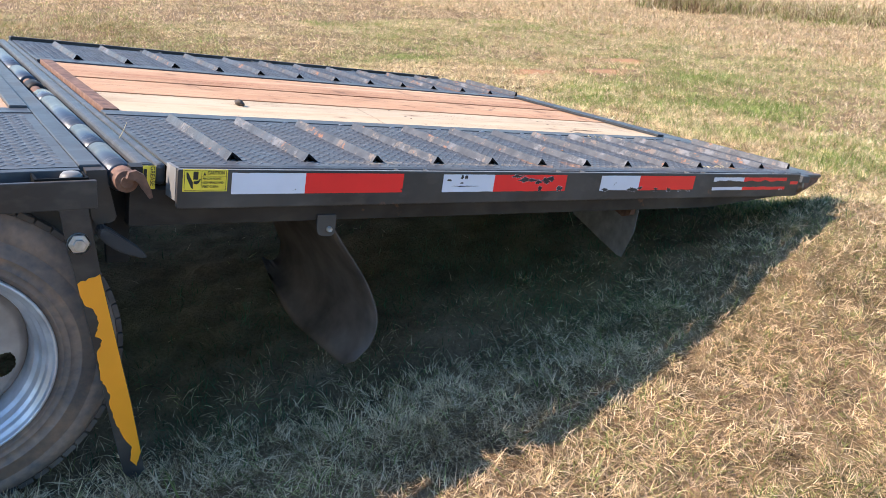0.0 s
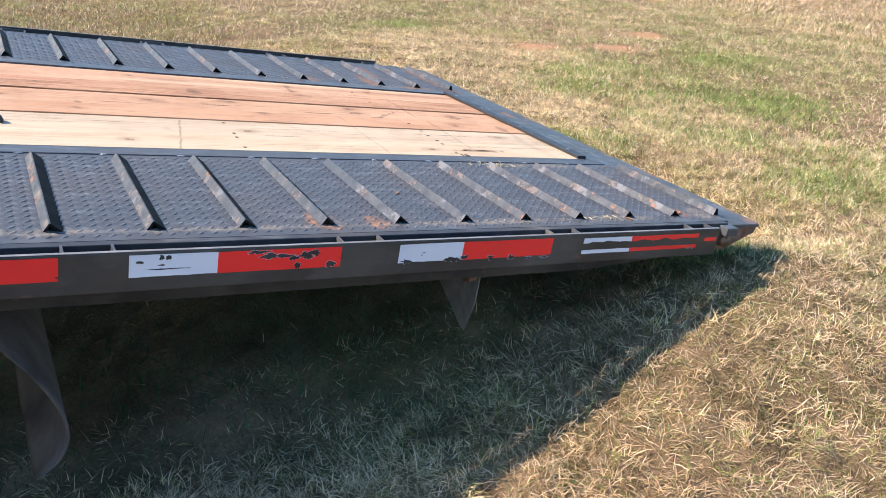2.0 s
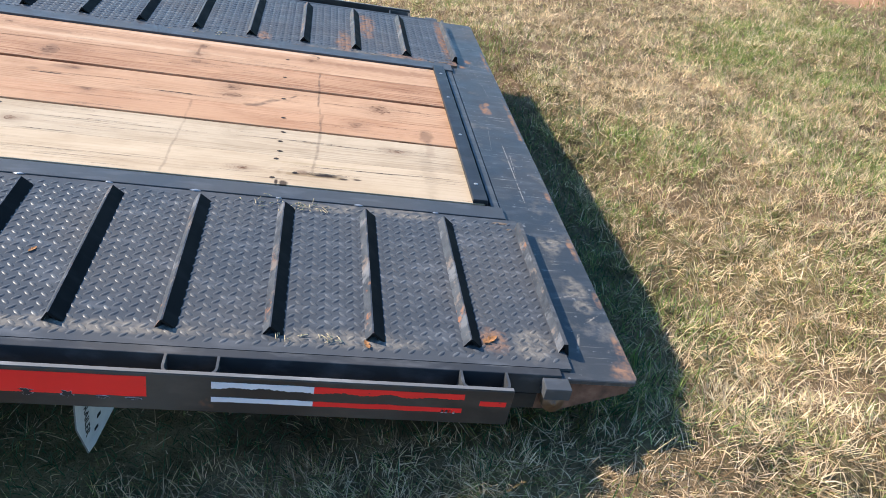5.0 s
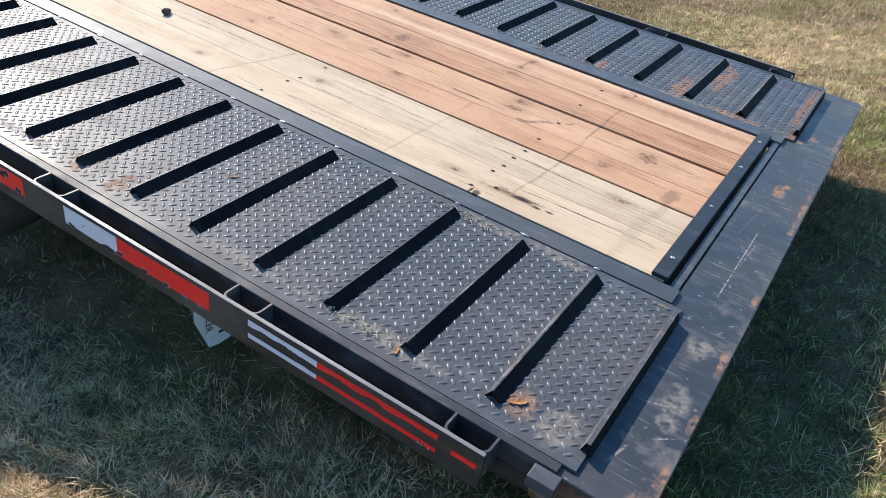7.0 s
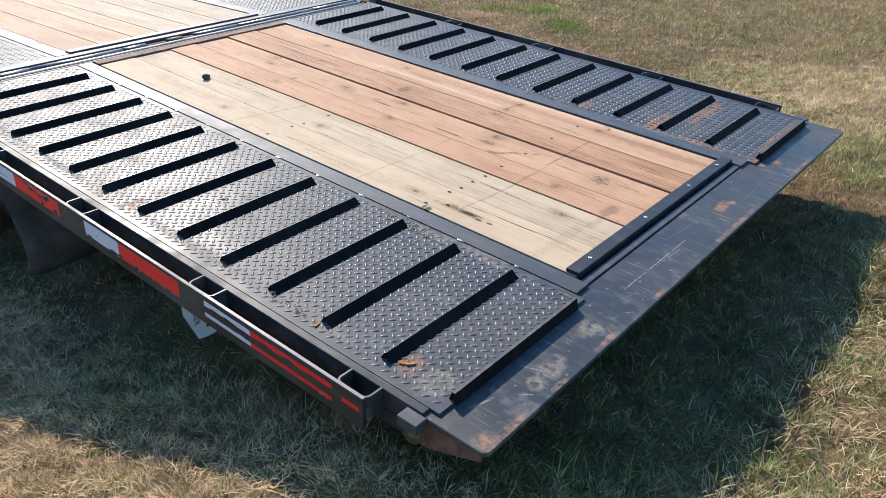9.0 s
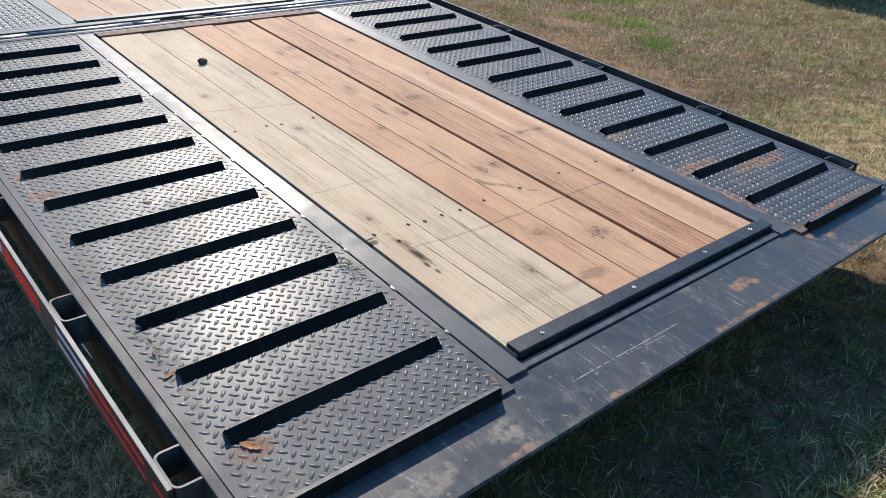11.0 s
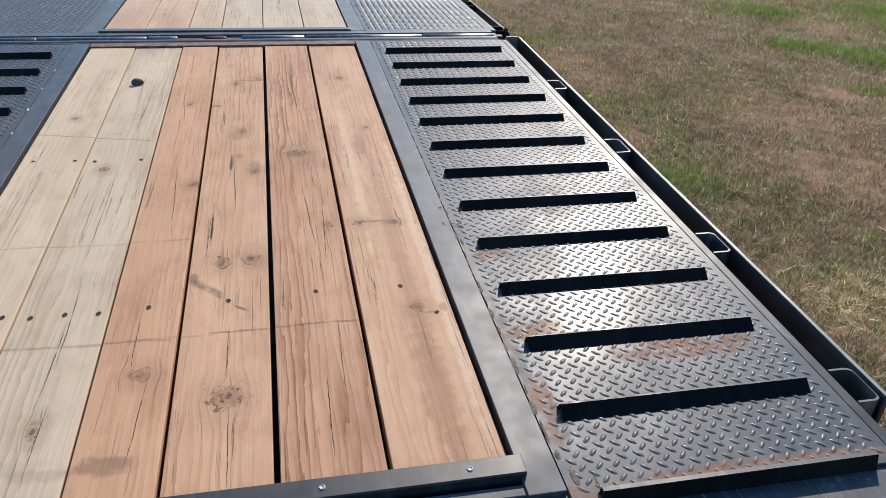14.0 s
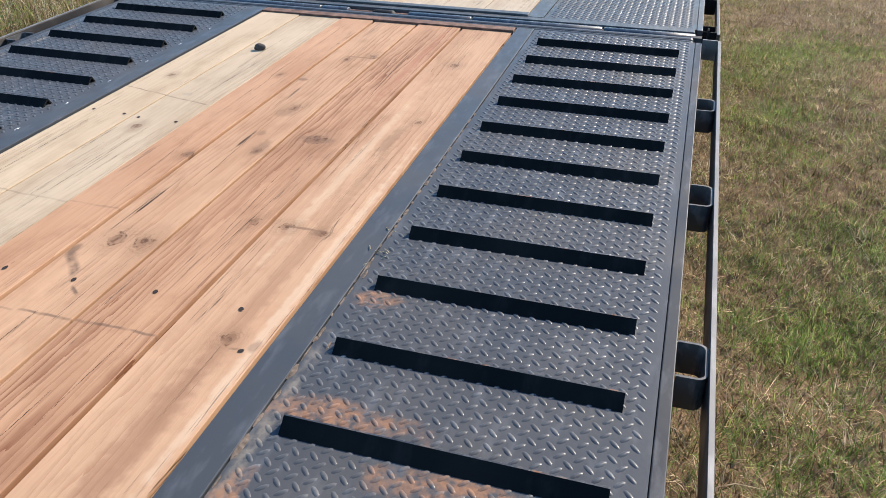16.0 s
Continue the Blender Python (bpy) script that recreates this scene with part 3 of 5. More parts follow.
def spaced(lo, hi, fine_lo, fine_hi, step):
    """Even steps in the middle, widening outwards."""
    out = list(np.arange(fine_lo, fine_hi, step))
    v, d = fine_hi, step
    while v < hi:
        out.append(v)
        d *= 1.18
        v += d
    out.append(hi)
    v, d, low = fine_lo, step, []
    while v > lo:
        d *= 1.18
        v -= d
        low.append(max(v, lo))
    return np.array(low[::-1] + out)


co, q = sheet(spaced(-400, 400, -3, 6, 0.04), spaced(-400, 400, -3.5, 5, 0.04))
me = mesh_from("ground", co, q.ravel(), np.arange(len(q)) * 4, ground_mat())
me.polygons.foreach_set("use_smooth", [True] * len(me.polygons))
ground = tagged(new("ground", me), "dry grass field with patches of bare orange soil", "ground", kind="structure")


# ---- grass ----
def grass_mat(name, stops, green=0.0, brown=0.0):
    """Blades that differ one from another, with greener and browner drifts across the field."""
    m = Mat(name, 0.7, spec=0.2)
    geo = m.node("ShaderNodeNewGeometry")
    r = geo.outputs["Random Per Island"]
    big = m.noise(0.8, 3)
    c = m.ramp(m.math("ADD", m.math("MULTIPLY", r, 0.9), m.math("MULTIPLY", m.step(big, 0.35, 0.65), 0.1)), stops)
    if green:
        drift = m.math("ADD", m.math("MULTIPLY", m.noise(1.1, 5, rough=0.6), 0.7), m.math("MULTIPLY", m.noise(7.0, 3), 0.3))
        other = m.math("FRACT", m.math("MULTIPLY", r, 17.3))
        pick = m.math("LESS_THAN", other, m.step(drift, 0.44, 0.60, 0.05, green))
        c = m.mix(m.math("MULTIPLY", pick, 0.85), c, m.ramp(m.math("FRACT", m.math("MULTIPLY", r, 7.7)), [(0.0, (0.09, 0.13, 0.03)), (0.5, (0.21, 0.27, 0.065)), (1.0, (0.40, 0.42, 0.15))]))
    if brown:
        drift = m.math("ADD", m.math("MULTIPLY", m.noise(1.7, 5, vec=m.mapped(loc=(4.0, 9.0, 0.0)), rough=0.6), 0.6), m.math("MULTIPLY", m.noise(6.5, 4, vec=m.mapped(loc=(1.0, 3.0, 0.0)), rough=0.65), 0.4))
        c = m.mix(m.step(drift, 0.46, 0.64, 0.0, brown), c, m.mix(1.0, c, (0.62, 0.45, 0.33), "MULTIPLY"))
    tone = m.math("ADD", m.math("MULTIPLY", m.noise(19.0, 3, rough=0.6), 0.65), m.math("MULTIPLY", m.noise(4.5, 3), 0.35))
    c = m.mix(1.0, c, m.ramp(tone, [(0.38, (0.48, 0.44, 0.40)), (0.5, (0.95, 0.94, 0.92)), (0.62, (1.22, 1.2, 1.16))]), "MULTIPLY")
    m.color(c)
    thin = m.node("ShaderNodeBsdfTranslucent")
    m.set(thin, "Color", m.mix(1.0, c, (1.25, 1.25, 1.1), "MULTIPLY"))
    both = m.node("ShaderNodeMixShader")
    m.set(both, 0, 0.35)
    m.set(both, 1, m.b.outputs[0])
    m.set(both, 2, thin.outputs[0])
    m.t.links.new(both.outputs[0], m.t.nodes["Material Output"].inputs["Surface"])
    return m.m


M_STRAW = grass_mat("dry_grass_blades", [(0.0, (0.16, 0.10, 0.05)), (0.2, (0.42, 0.29, 0.17)), (0.45, (0.70, 0.52, 0.34)), (0.75, (0.92, 0.74, 0.54)), (1.0, (0.66, 0.55, 0.28))], 0.25, 0.3)
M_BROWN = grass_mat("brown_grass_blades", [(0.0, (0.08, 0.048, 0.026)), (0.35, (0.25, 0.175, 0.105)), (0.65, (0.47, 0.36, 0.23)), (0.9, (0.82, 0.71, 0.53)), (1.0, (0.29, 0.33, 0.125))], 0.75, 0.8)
M_LIGHT = grass_mat("bleached_grass_blades", [(0.0, (0.30, 0.21, 0.11)), (0.25, (0.60, 0.45, 0.265)), (0.5, (0.84, 0.66, 0.43)), (0.85, (0.97, 0.80, 0.58)), (1.0, (0.62, 0.60, 0.28))], 0.65, 0.2)
# green blades under the trailer, coloured darker to deepen the shade there
M_DEEP = grass_mat("shade_green_blades", [(0.0, (0.02, 0.05, 0.02)), (0.5, (0.05, 0.12, 0.05)), (1.0, (0.11, 0.17, 0.09))])
M_GREEN = grass_mat("green_grass_blades", [(0.0, (0.08, 0.14, 0.03)), (0.5, (0.21, 0.31, 0.075)), (1.0, (0.50, 0.52, 0.22))])
rng = np.random.default_rng(7)


def blades(p, length, width, lean, flat=0.0):
    """Bent tapering blades at the points p (x, y, heading): arrays of vertices and faces. flat: one straight triangle each."""
    n = len(p)
    px, py = p[:, 0], p[:, 1]
    flow = 2.2 * np.sin(px * 9.1 + 1.7 * np.sin(py * 7.3)) + 2.0 * np.cos(py * 11.3 + 1.1 * np.sin(px * 12.7)) + 0.9
    th = np.where(rng.uniform(size=n) < 0.35, flow + rng.normal(0, 0.7, n), rng.uniform(0, 2 * np.pi, n))
    th = np.where(np.isnan(p[:, 2]), th, p[:, 2])
    p = p[:, :2]
    z = ground_z(p[:, 0], p[:, 1]) - 0.006
    ln = length * rng.uniform(0.5, 1.35, n)
    a0 = np.clip(rng.normal(lean, 0.28, n), 0.05, 1.45)
    a1 = np.clip(a0 + rng.uniform(0.0, 0.55, n), 0.05, 1.62)
    d = np.stack([np.cos(th), np.sin(th)], -1)
    s = np.stack([-np.sin(th), np.cos(th)], -1)
    base = np.c_[p, z]
    mid = base + np.c_[d * (ln * 0.5 * np.sin(a0))[:, None], ln * 0.5 * np.cos(a0)]
    tip = mid + np.c_[d * (ln * 0.55 * np.sin(a1))[:, None], ln * 0.5 * np.cos(a1)]
    w = width * rng.uniform(0.6, 1.3, n)
    sw = np.c_[s * w[:, None] / 2, rng.uniform(-0.3, 0.3, n) * w]
    if flat:
        co = np.stack([base - sw, base + sw, tip], 1).reshape(-1, 3)
        return co, np.arange(n * 3), np.arange(n) * 3
    co = np.stack([base - sw, base + sw, mid + sw * 0.8, mid - sw * 0.8, tip], 1).reshape(-1, 3)
    o = np.arange(n)[:, None] * 5
    f = (o + np.array([0, 1, 2, 3, 3, 2, 4])).ravel()
    st = (np.arange(n)[:, None] * 7 + np.array([0, 4])).ravel()
    return co, f, st


def scatter(x0, x1, y0, y1, per_m2, clump=0.35, size=0.026):
    """Points with headings: loose ones, and tufts whose blades spread outwards."""
    n = int((x1 - x0) * (y1 - y0) * per_m2)
    k = n // 30 + 1
    c = np.c_[rng.uniform(x0, x1, k), rng.uniform(y0, y1, k)]
    wide = size * rng.uniform(0.5, 1.6, k)
    own = rng.uniform(size=n) > clump
    i = rng.integers(0, k, n)
    off = rng.normal(0, 1, (n, 2)) * wide[i][:, None]
    p = np.where(own[:, None], np.c_[rng.uniform(x0, x1, n), rng.uniform(y0, y1, n)], c[i] + off)
    th = np.where(own, np.nan, np.arctan2(off[:, 1], off[:, 0]) + rng.normal(0, 0.6, n))
    keep = np.ones(n, bool)
    for px, py, r in SOIL:
        dd = np.hypot(p[:, 0] - px, (p[:, 1] - py) * 1.26)
        keep &= rng.uniform(size=n) < np.clip((dd / r - 0.45) / 0.7, 0.03, 1)
    for px, py, rx, ry in EARTH:
        keep &= rng.uniform(size=n) < np.clip(np.hypot((p[:, 0] - px) / rx, (p[:, 1] - py) / ry), 0.35, 1)
    return np.c_[p, th][keep]


def grass(name, sets, material, label):
    co, f, st, nv, nl = [], [], [], 0, 0
    for args in sets:
        c, ff, s = blades(*args)
        co.append(c)
        f.append(ff + nv)
        st.append(s + nl)
        nv, nl = nv + len(c), nl + len(ff)
    me = mesh_from(name, np.concatenate(co), np.concatenate(f), np.concatenate(st), material)
    return tagged(new(name, me), label, "grass", kind="stuff")


def spots(centres, per_m2):
    """Points thrown round the centres (x, y, radius)."""
    out = []
    for cx, cy, r in centres:
        n = int(per_m2 * 3.1 * r * r)
        out.append(np.c_[np.array([cx, cy]) + rng.normal(0, r * 0.6, (n, 2)), np.full(n, np.nan)])
    return np.concatenate(out)


# patches of green: behind the tail, out in the field, beside the far rail
TAIL_GREEN = [(4.55, 1.87, 0.3), (3.73, 0.48, 0.15), (4.59, 0.29, 0.22), (4.21, -0.5, 0.2), (4.76, 2.29, 0.3), (4.47, 4.71, 0.4), (5.77, 0.93, 0.3), (4.37, 1.73, 0.35), (3.55, 0.38, 0.22), (4.29, 0.25, 0.35), (4.05, -0.57, 0.3), (4.66, 1.3, 0.35), (3.42, 0.65, 0.2), (4.4, -0.6, 0.35), (4.31, 0.82, 0.3), (5.35, 0.65, 0.4), (4.72, -0.33, 0.4), (5.27, 2.25, 0.4), (5.2, 1.21, 0.5), (3.23, 0, 0.15), (3.25, -0.65, 0.2), (2.91, -0.97, 0.2), (6.6, 2.3, 0.5), (6.5, -0.8, 0.6), (2.9, 1.8, 0.3), (2.3, 1.6, 0.25), (1.9, 1.55, 0.2)]
FIELD_GREEN = [(-3.07, 4.95, 0.22), (-2.83, 5.2, 0.25), (-2.58, 5.42, 0.3), (-2.25, 5.5, 0.28), (-2.03, 5.74, 0.25), (-3.33, 7.3, 0.6), (-4.0, 7.35, 0.6), (-3.14, 7.45, 0.5), (-4.67, 7.4, 0.6), (-4.75, 5.74, 0.4), (-0.46, 4.4, 0.18), (-1.02, 4.8, 0.2), (-1.49, 4.64, 0.15)]
RAIL_GREEN = [(-1.77, 1.78, 0.2), (-0.98, 1.75, 0.25), (0.76, 1.74, 0.2), (0.42, 1.96, 0.2), (0.84, 1.62, 0.2), (-3.12, 1.9, 0.3), (0.06, 2.29, 0.2), (-1.44, 1.6, 0.25), (0.73, 1.5, 0.2), (-2.78, 1.75, 0.3), (0.63, 1.8, 0.3), (-0.04, 2, 0.35), (1.46, 1.55, 0.2), (0.03, 2.3, 0.3), (1.43, 1.8, 0.2), (-1.66, 1.86, 0.2), (0.87, 1.59, 0.1), (0.3, 1.6, 0.12), (1.1, 1.75, 0.1), (-2.3, 1.6, 0.2), (-3.4, 2.4, 0.3)]
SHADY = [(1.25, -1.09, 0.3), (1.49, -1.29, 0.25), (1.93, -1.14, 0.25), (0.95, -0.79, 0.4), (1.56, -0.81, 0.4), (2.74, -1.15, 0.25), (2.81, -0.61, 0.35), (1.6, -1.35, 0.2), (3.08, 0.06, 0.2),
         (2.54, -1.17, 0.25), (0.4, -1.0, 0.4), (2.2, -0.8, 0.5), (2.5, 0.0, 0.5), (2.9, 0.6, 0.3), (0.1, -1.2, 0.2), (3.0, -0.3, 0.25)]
grass("dry_grass", [
    (scatter(-1.2, 3.2, -3.3, -1.3, 6500, 0.3), 0.065, 0.0025, 1.35),
    (scatter(-1.2, 3.2, -3.3, -1.45, 16000, 0.7), 0.045, 0.0021, 1.0),
    (scatter(-1.2, 3.2, -1.45, -1.2, 15000, 0.7), 0.046, 0.0021, 1.05),
    (scatter(-1.2, 3.2, -1.2, -0.95, 4000, 0.7), 0.045, 0.0020, 1.15),
    (scatter(-0.6, 3.2, -1.1, 1.35, 150, 0.4), 0.05, 0.0022, 1.1),
    (scatter(9.5, 20.0, 1.0, 15.0, 800, 0.5, 0.12), 0.10, 0.015, 0.9, 1),
    (scatter(20.0, 40.0, 4.0, 22.0, 150, 0.4, 0.2), 0.22, 0.035, 0.8, 1),
    (scatter(-2.0, 10.0, 9.0, 20.0, 600, 0.5, 0.12), 0.075, 0.011, 0.9, 1),
    (scatter(-6.0, 0.0, -6.0, -1.3, 900), 0.09, 0.006, 0.9, 1),
    (scatter(-14.0, 2.6, 4.4, 12.0, 700, 0.6, 0.06), 0.07, 0.006, 0.9, 1),
    (scatter(-3.0, 3.2, 1.25, 4.2, 1300, 0.85, 0.05), 0.055, 0.0028, 0.9),
    (scatter(-4.0, 3.0, 1.3, 5.0, 45, 0.3, 0.05), 0.16, 0.0032, 1.42),
], M_STRAW, "matted dry straw-coloured grass on the field")
# the first two sets are pale blades that brighten the shade beside the trailer
grass("pale_grass", [
    (scatter(-1.2, 2.7, -2.3, -1.28, 4000, 0.6), 0.048, 0.0022, 1.0),
    (scatter(-1.2, 1.8, -2.4, -1.2, 9500, 0.6), 0.042, 0.0024, 1.3),
    (scatter(1.1, 3.2, 2.1, 4.2, 9000, 0.75, 0.04), 0.052, 0.0030, 0.9),
    (scatter(3.1, 5.0, -2.4, 1.5, 12000, 0.75), 0.058, 0.0028, 1.0),
    (scatter(3.2, 5.5, 1.5, 4.5, 7000, 0.7, 0.04), 0.060, 0.0036, 1.0),
    (scatter(5.0, 10.0, -2.0, 9.0, 3000, 0.7, 0.06), 0.066, 0.0055, 1.0, 1),
    (scatter(2.6, 5.0, 4.4, 9.0, 2400, 0.7, 0.06), 0.062, 0.0052, 1.0, 1),
], M_LIGHT, "pale bleached grass with a green tinge behind the tail, and pale blades brightening the near shade")
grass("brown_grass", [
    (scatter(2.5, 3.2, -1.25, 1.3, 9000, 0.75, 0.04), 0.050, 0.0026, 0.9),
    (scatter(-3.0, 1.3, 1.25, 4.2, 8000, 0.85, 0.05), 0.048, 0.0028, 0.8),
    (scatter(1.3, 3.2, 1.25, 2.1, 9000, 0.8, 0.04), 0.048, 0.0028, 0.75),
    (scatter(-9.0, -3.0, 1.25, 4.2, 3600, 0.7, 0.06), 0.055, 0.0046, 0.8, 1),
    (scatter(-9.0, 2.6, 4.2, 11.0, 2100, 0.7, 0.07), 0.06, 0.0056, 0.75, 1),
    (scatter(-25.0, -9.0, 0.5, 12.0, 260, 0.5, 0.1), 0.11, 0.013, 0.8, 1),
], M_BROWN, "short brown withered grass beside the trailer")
grass("green_grass", [
    (spots(TAIL_GREEN, 3900), 0.055, 0.0032, 0.65),
    (spots(RAIL_GREEN, 4200), 0.055, 0.0028, 0.6),
    (scatter(-4.0, 3.0, 1.3, 2.9, 1500, 0.75, 0.05), 0.048, 0.0028, 0.7),
    (spots(FIELD_GREEN, 9000), 0.065, 0.0056, 0.6, 1),
    (scatter(-1.2, 5.0, -3.2, -1.4, 600), 0.06, 0.0022, 0.8),
    (scatter(-4.0, 5.0, 1.3, 6.0, 500, 0.75, 0.05), 0.045, 0.0028, 0.75),
    (scatter(5.0, 11.0, -2.0, 9.0, 420, 0.6, 0.08), 0.08, 0.006, 0.8, 1),
    (scatter(-14.0, 3.0, 5.0, 12.0, 800, 0.6, 0.1), 0.05, 0.006, 0.8, 1),
], M_GREEN, "sparse short green grass among the dry blades")
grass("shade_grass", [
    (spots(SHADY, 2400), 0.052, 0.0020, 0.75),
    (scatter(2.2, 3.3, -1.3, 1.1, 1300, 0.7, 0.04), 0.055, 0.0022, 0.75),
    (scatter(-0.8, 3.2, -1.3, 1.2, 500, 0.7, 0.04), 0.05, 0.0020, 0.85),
], M_DEEP, "longer green grass growing under the trailer, coloured dark to deepen its shade")
grass("tall_dry_grass", [
    (spots([(16.5, 11.0, 0.8), (17.2, 10.3, 0.9), (16.4, 9.9, 0.7)], 900), 0.40, 0.016, 0.55),
    (spots([(17.5, 7.8, 1.6), (18.5, 6.3, 1.6), (19.5, 5.0, 1.6), (20.0, 8.0, 2.0), (22.0, 11.0, 2.5), (24.0, 7.0, 3.0)], 300), 0.24, 0.020, 0.85, 1),
    (spots([(-1.9, -3.7, 0.5), (-2.4, -3.3, 0.5), (-3.0, -4.2, 0.7)], 900), 0.35, 0.006, 0.45),
], M_BROWN, "clumps of tall dry grass at the field's edge")

# ---- trailer ----
TILT, HINGE_Z = 2.6, 0.74
trailer = tagged(new("flatbed_trailer"), "black flatbed trailer with a wooden deck and hinged tail ramp", "trailer")
PLANK_Y = (-0.535, -0.362, -0.178, -0.034, 0.150, 0.336, 0.535)
POCKETS = ((0.64, 0.74), (1.235, 1.345), (1.868, 1.968), (2.427, 2.525))
CLEAT_X = [2.459 - 0.2032 * i for i in range(12)]


def lugs(x0, x1, y0, y1, pitch=0.0216):
    """Raised lens-shaped lugs of tread plate, lying crosswise in turn at 45 degrees, as one mesh."""
    n = 8
    a = np.arange(n) * 2 * np.pi / n
    tmpl = np.concatenate([np.c_[0.0118 * np.cos(a), 0.0046 * np.sin(a), 0 * a], np.c_[0.0082 * np.cos(a), 0.0029 * np.sin(a), 0 * a + 0.0013], [[0, 0, 0.0017]]])
    fl, st = [], []
    for i in range(n):
        j = (i + 1) % n
        st.append(len(fl))
        fl += [i, j, n + j, n + i]
        st.append(len(fl))
        fl += [n + i, n + j, 2 * n]
    k = int((abs(x1 - x0) + abs(y1 - y0)) / pitch) + 4
    pts, kinds = [], []
    cx, cy = (x0 + x1) / 2, (y0 + y1) / 2
    c = math.cos(math.pi / 4)
    for i in range(-k, k):
        for j in range(-k, k):
            x, y = cx + (i - j) * pitch * c, cy + (i + j) * pitch * c
            if x0 + 0.012 < x < x1 - 0.012 and y0 + 0.012 < y < y1 - 0.012:
                pts.append((x, y, 0.0))
                kinds.append((i + j) % 2)
    pts, kinds = np.array(pts), np.array(kinds)
    ang = np.where(kinds == 0, math.pi / 4, -math.pi / 4)
    ca, sa = np.cos(ang)[:, None], np.sin(ang)[:, None]
    co = np.stack([tmpl[:, 0] * ca - tmpl[:, 1] * sa, tmpl[:, 0] * sa + tmpl[:, 1] * ca, np.broadcast_to(tmpl[:, 2], (len(pts), len(tmpl)))], -1) + pts[:, None]
    m = len(pts)
    f = (np.arange(m)[:, None] * len(tmpl) + np.array(fl)).ravel()
    s = (np.arange(m)[:, None] * len(fl) + np.array(st)).ravel()
    me = mesh_from("tread_pattern", co.reshape(-1, 3), f, s, M_LUG)
    me.polygons.foreach_set("use_smooth", [True] * len(me.polygons))
    return me


def plank(x0, x1, y0, y1, material, holes, parent, gap=0.004, cracks=()):
    """A deck board with eased edges, its nail holes and open drying cracks."""
    bm = bmesh.new()
    box(bm, x0, x1, y0 + gap / 2, y1 - gap / 2, -0.036, 0.0, 0.0016)
    for hx, hy in holes:
        vs = [bm.verts.new((hx + 0.0066 * math.cos(t) * (1 + 0.3 * math.sin(hx * 91 + 2 * t)), hy + 0.0056 * math.sin(t), 0.0009)) for t in np.arange(8) * math.pi / 4]
        bm.faces.new(vs).material_index = 1
    for ax, ay, bx, by in cracks:
        k, wide = 40, 0.0005 + 0.0004 * ((ax * 37) % 1)
        up, dn = [], []
        for i in range(k + 1):
            t = i / k
            w = wide * math.sin(math.pi * t) ** 0.6 * max(0.25, 0.8 + 1.0 * noise.noise(Vector((ax * 9 + t * 14, by, 0))))
            px, py = ax + (bx - ax) * t, ay + (by - ay) * t + 0.003 * noise.noise(Vector((ax + t * (bx - ax) * 9, ay * 5, 3))) + 0.0012 * noise.noise(Vector((ax + t * (bx - ax) * 110, ay * 5, 7)))
            up.append((px, py + w, 0.0008))
            dn.append((px, py - w - 0.0001, 0.0008))
        up, dn = [bm.verts.new(p) for p in up], [bm.verts.new(p) for p in dn]
        for i in range(k):
            bm.faces.new((dn[i], dn[i + 1], up[i + 1], up[i])).material_index = 1
    return part("plank", bm, [material, M_HOLE], parent)


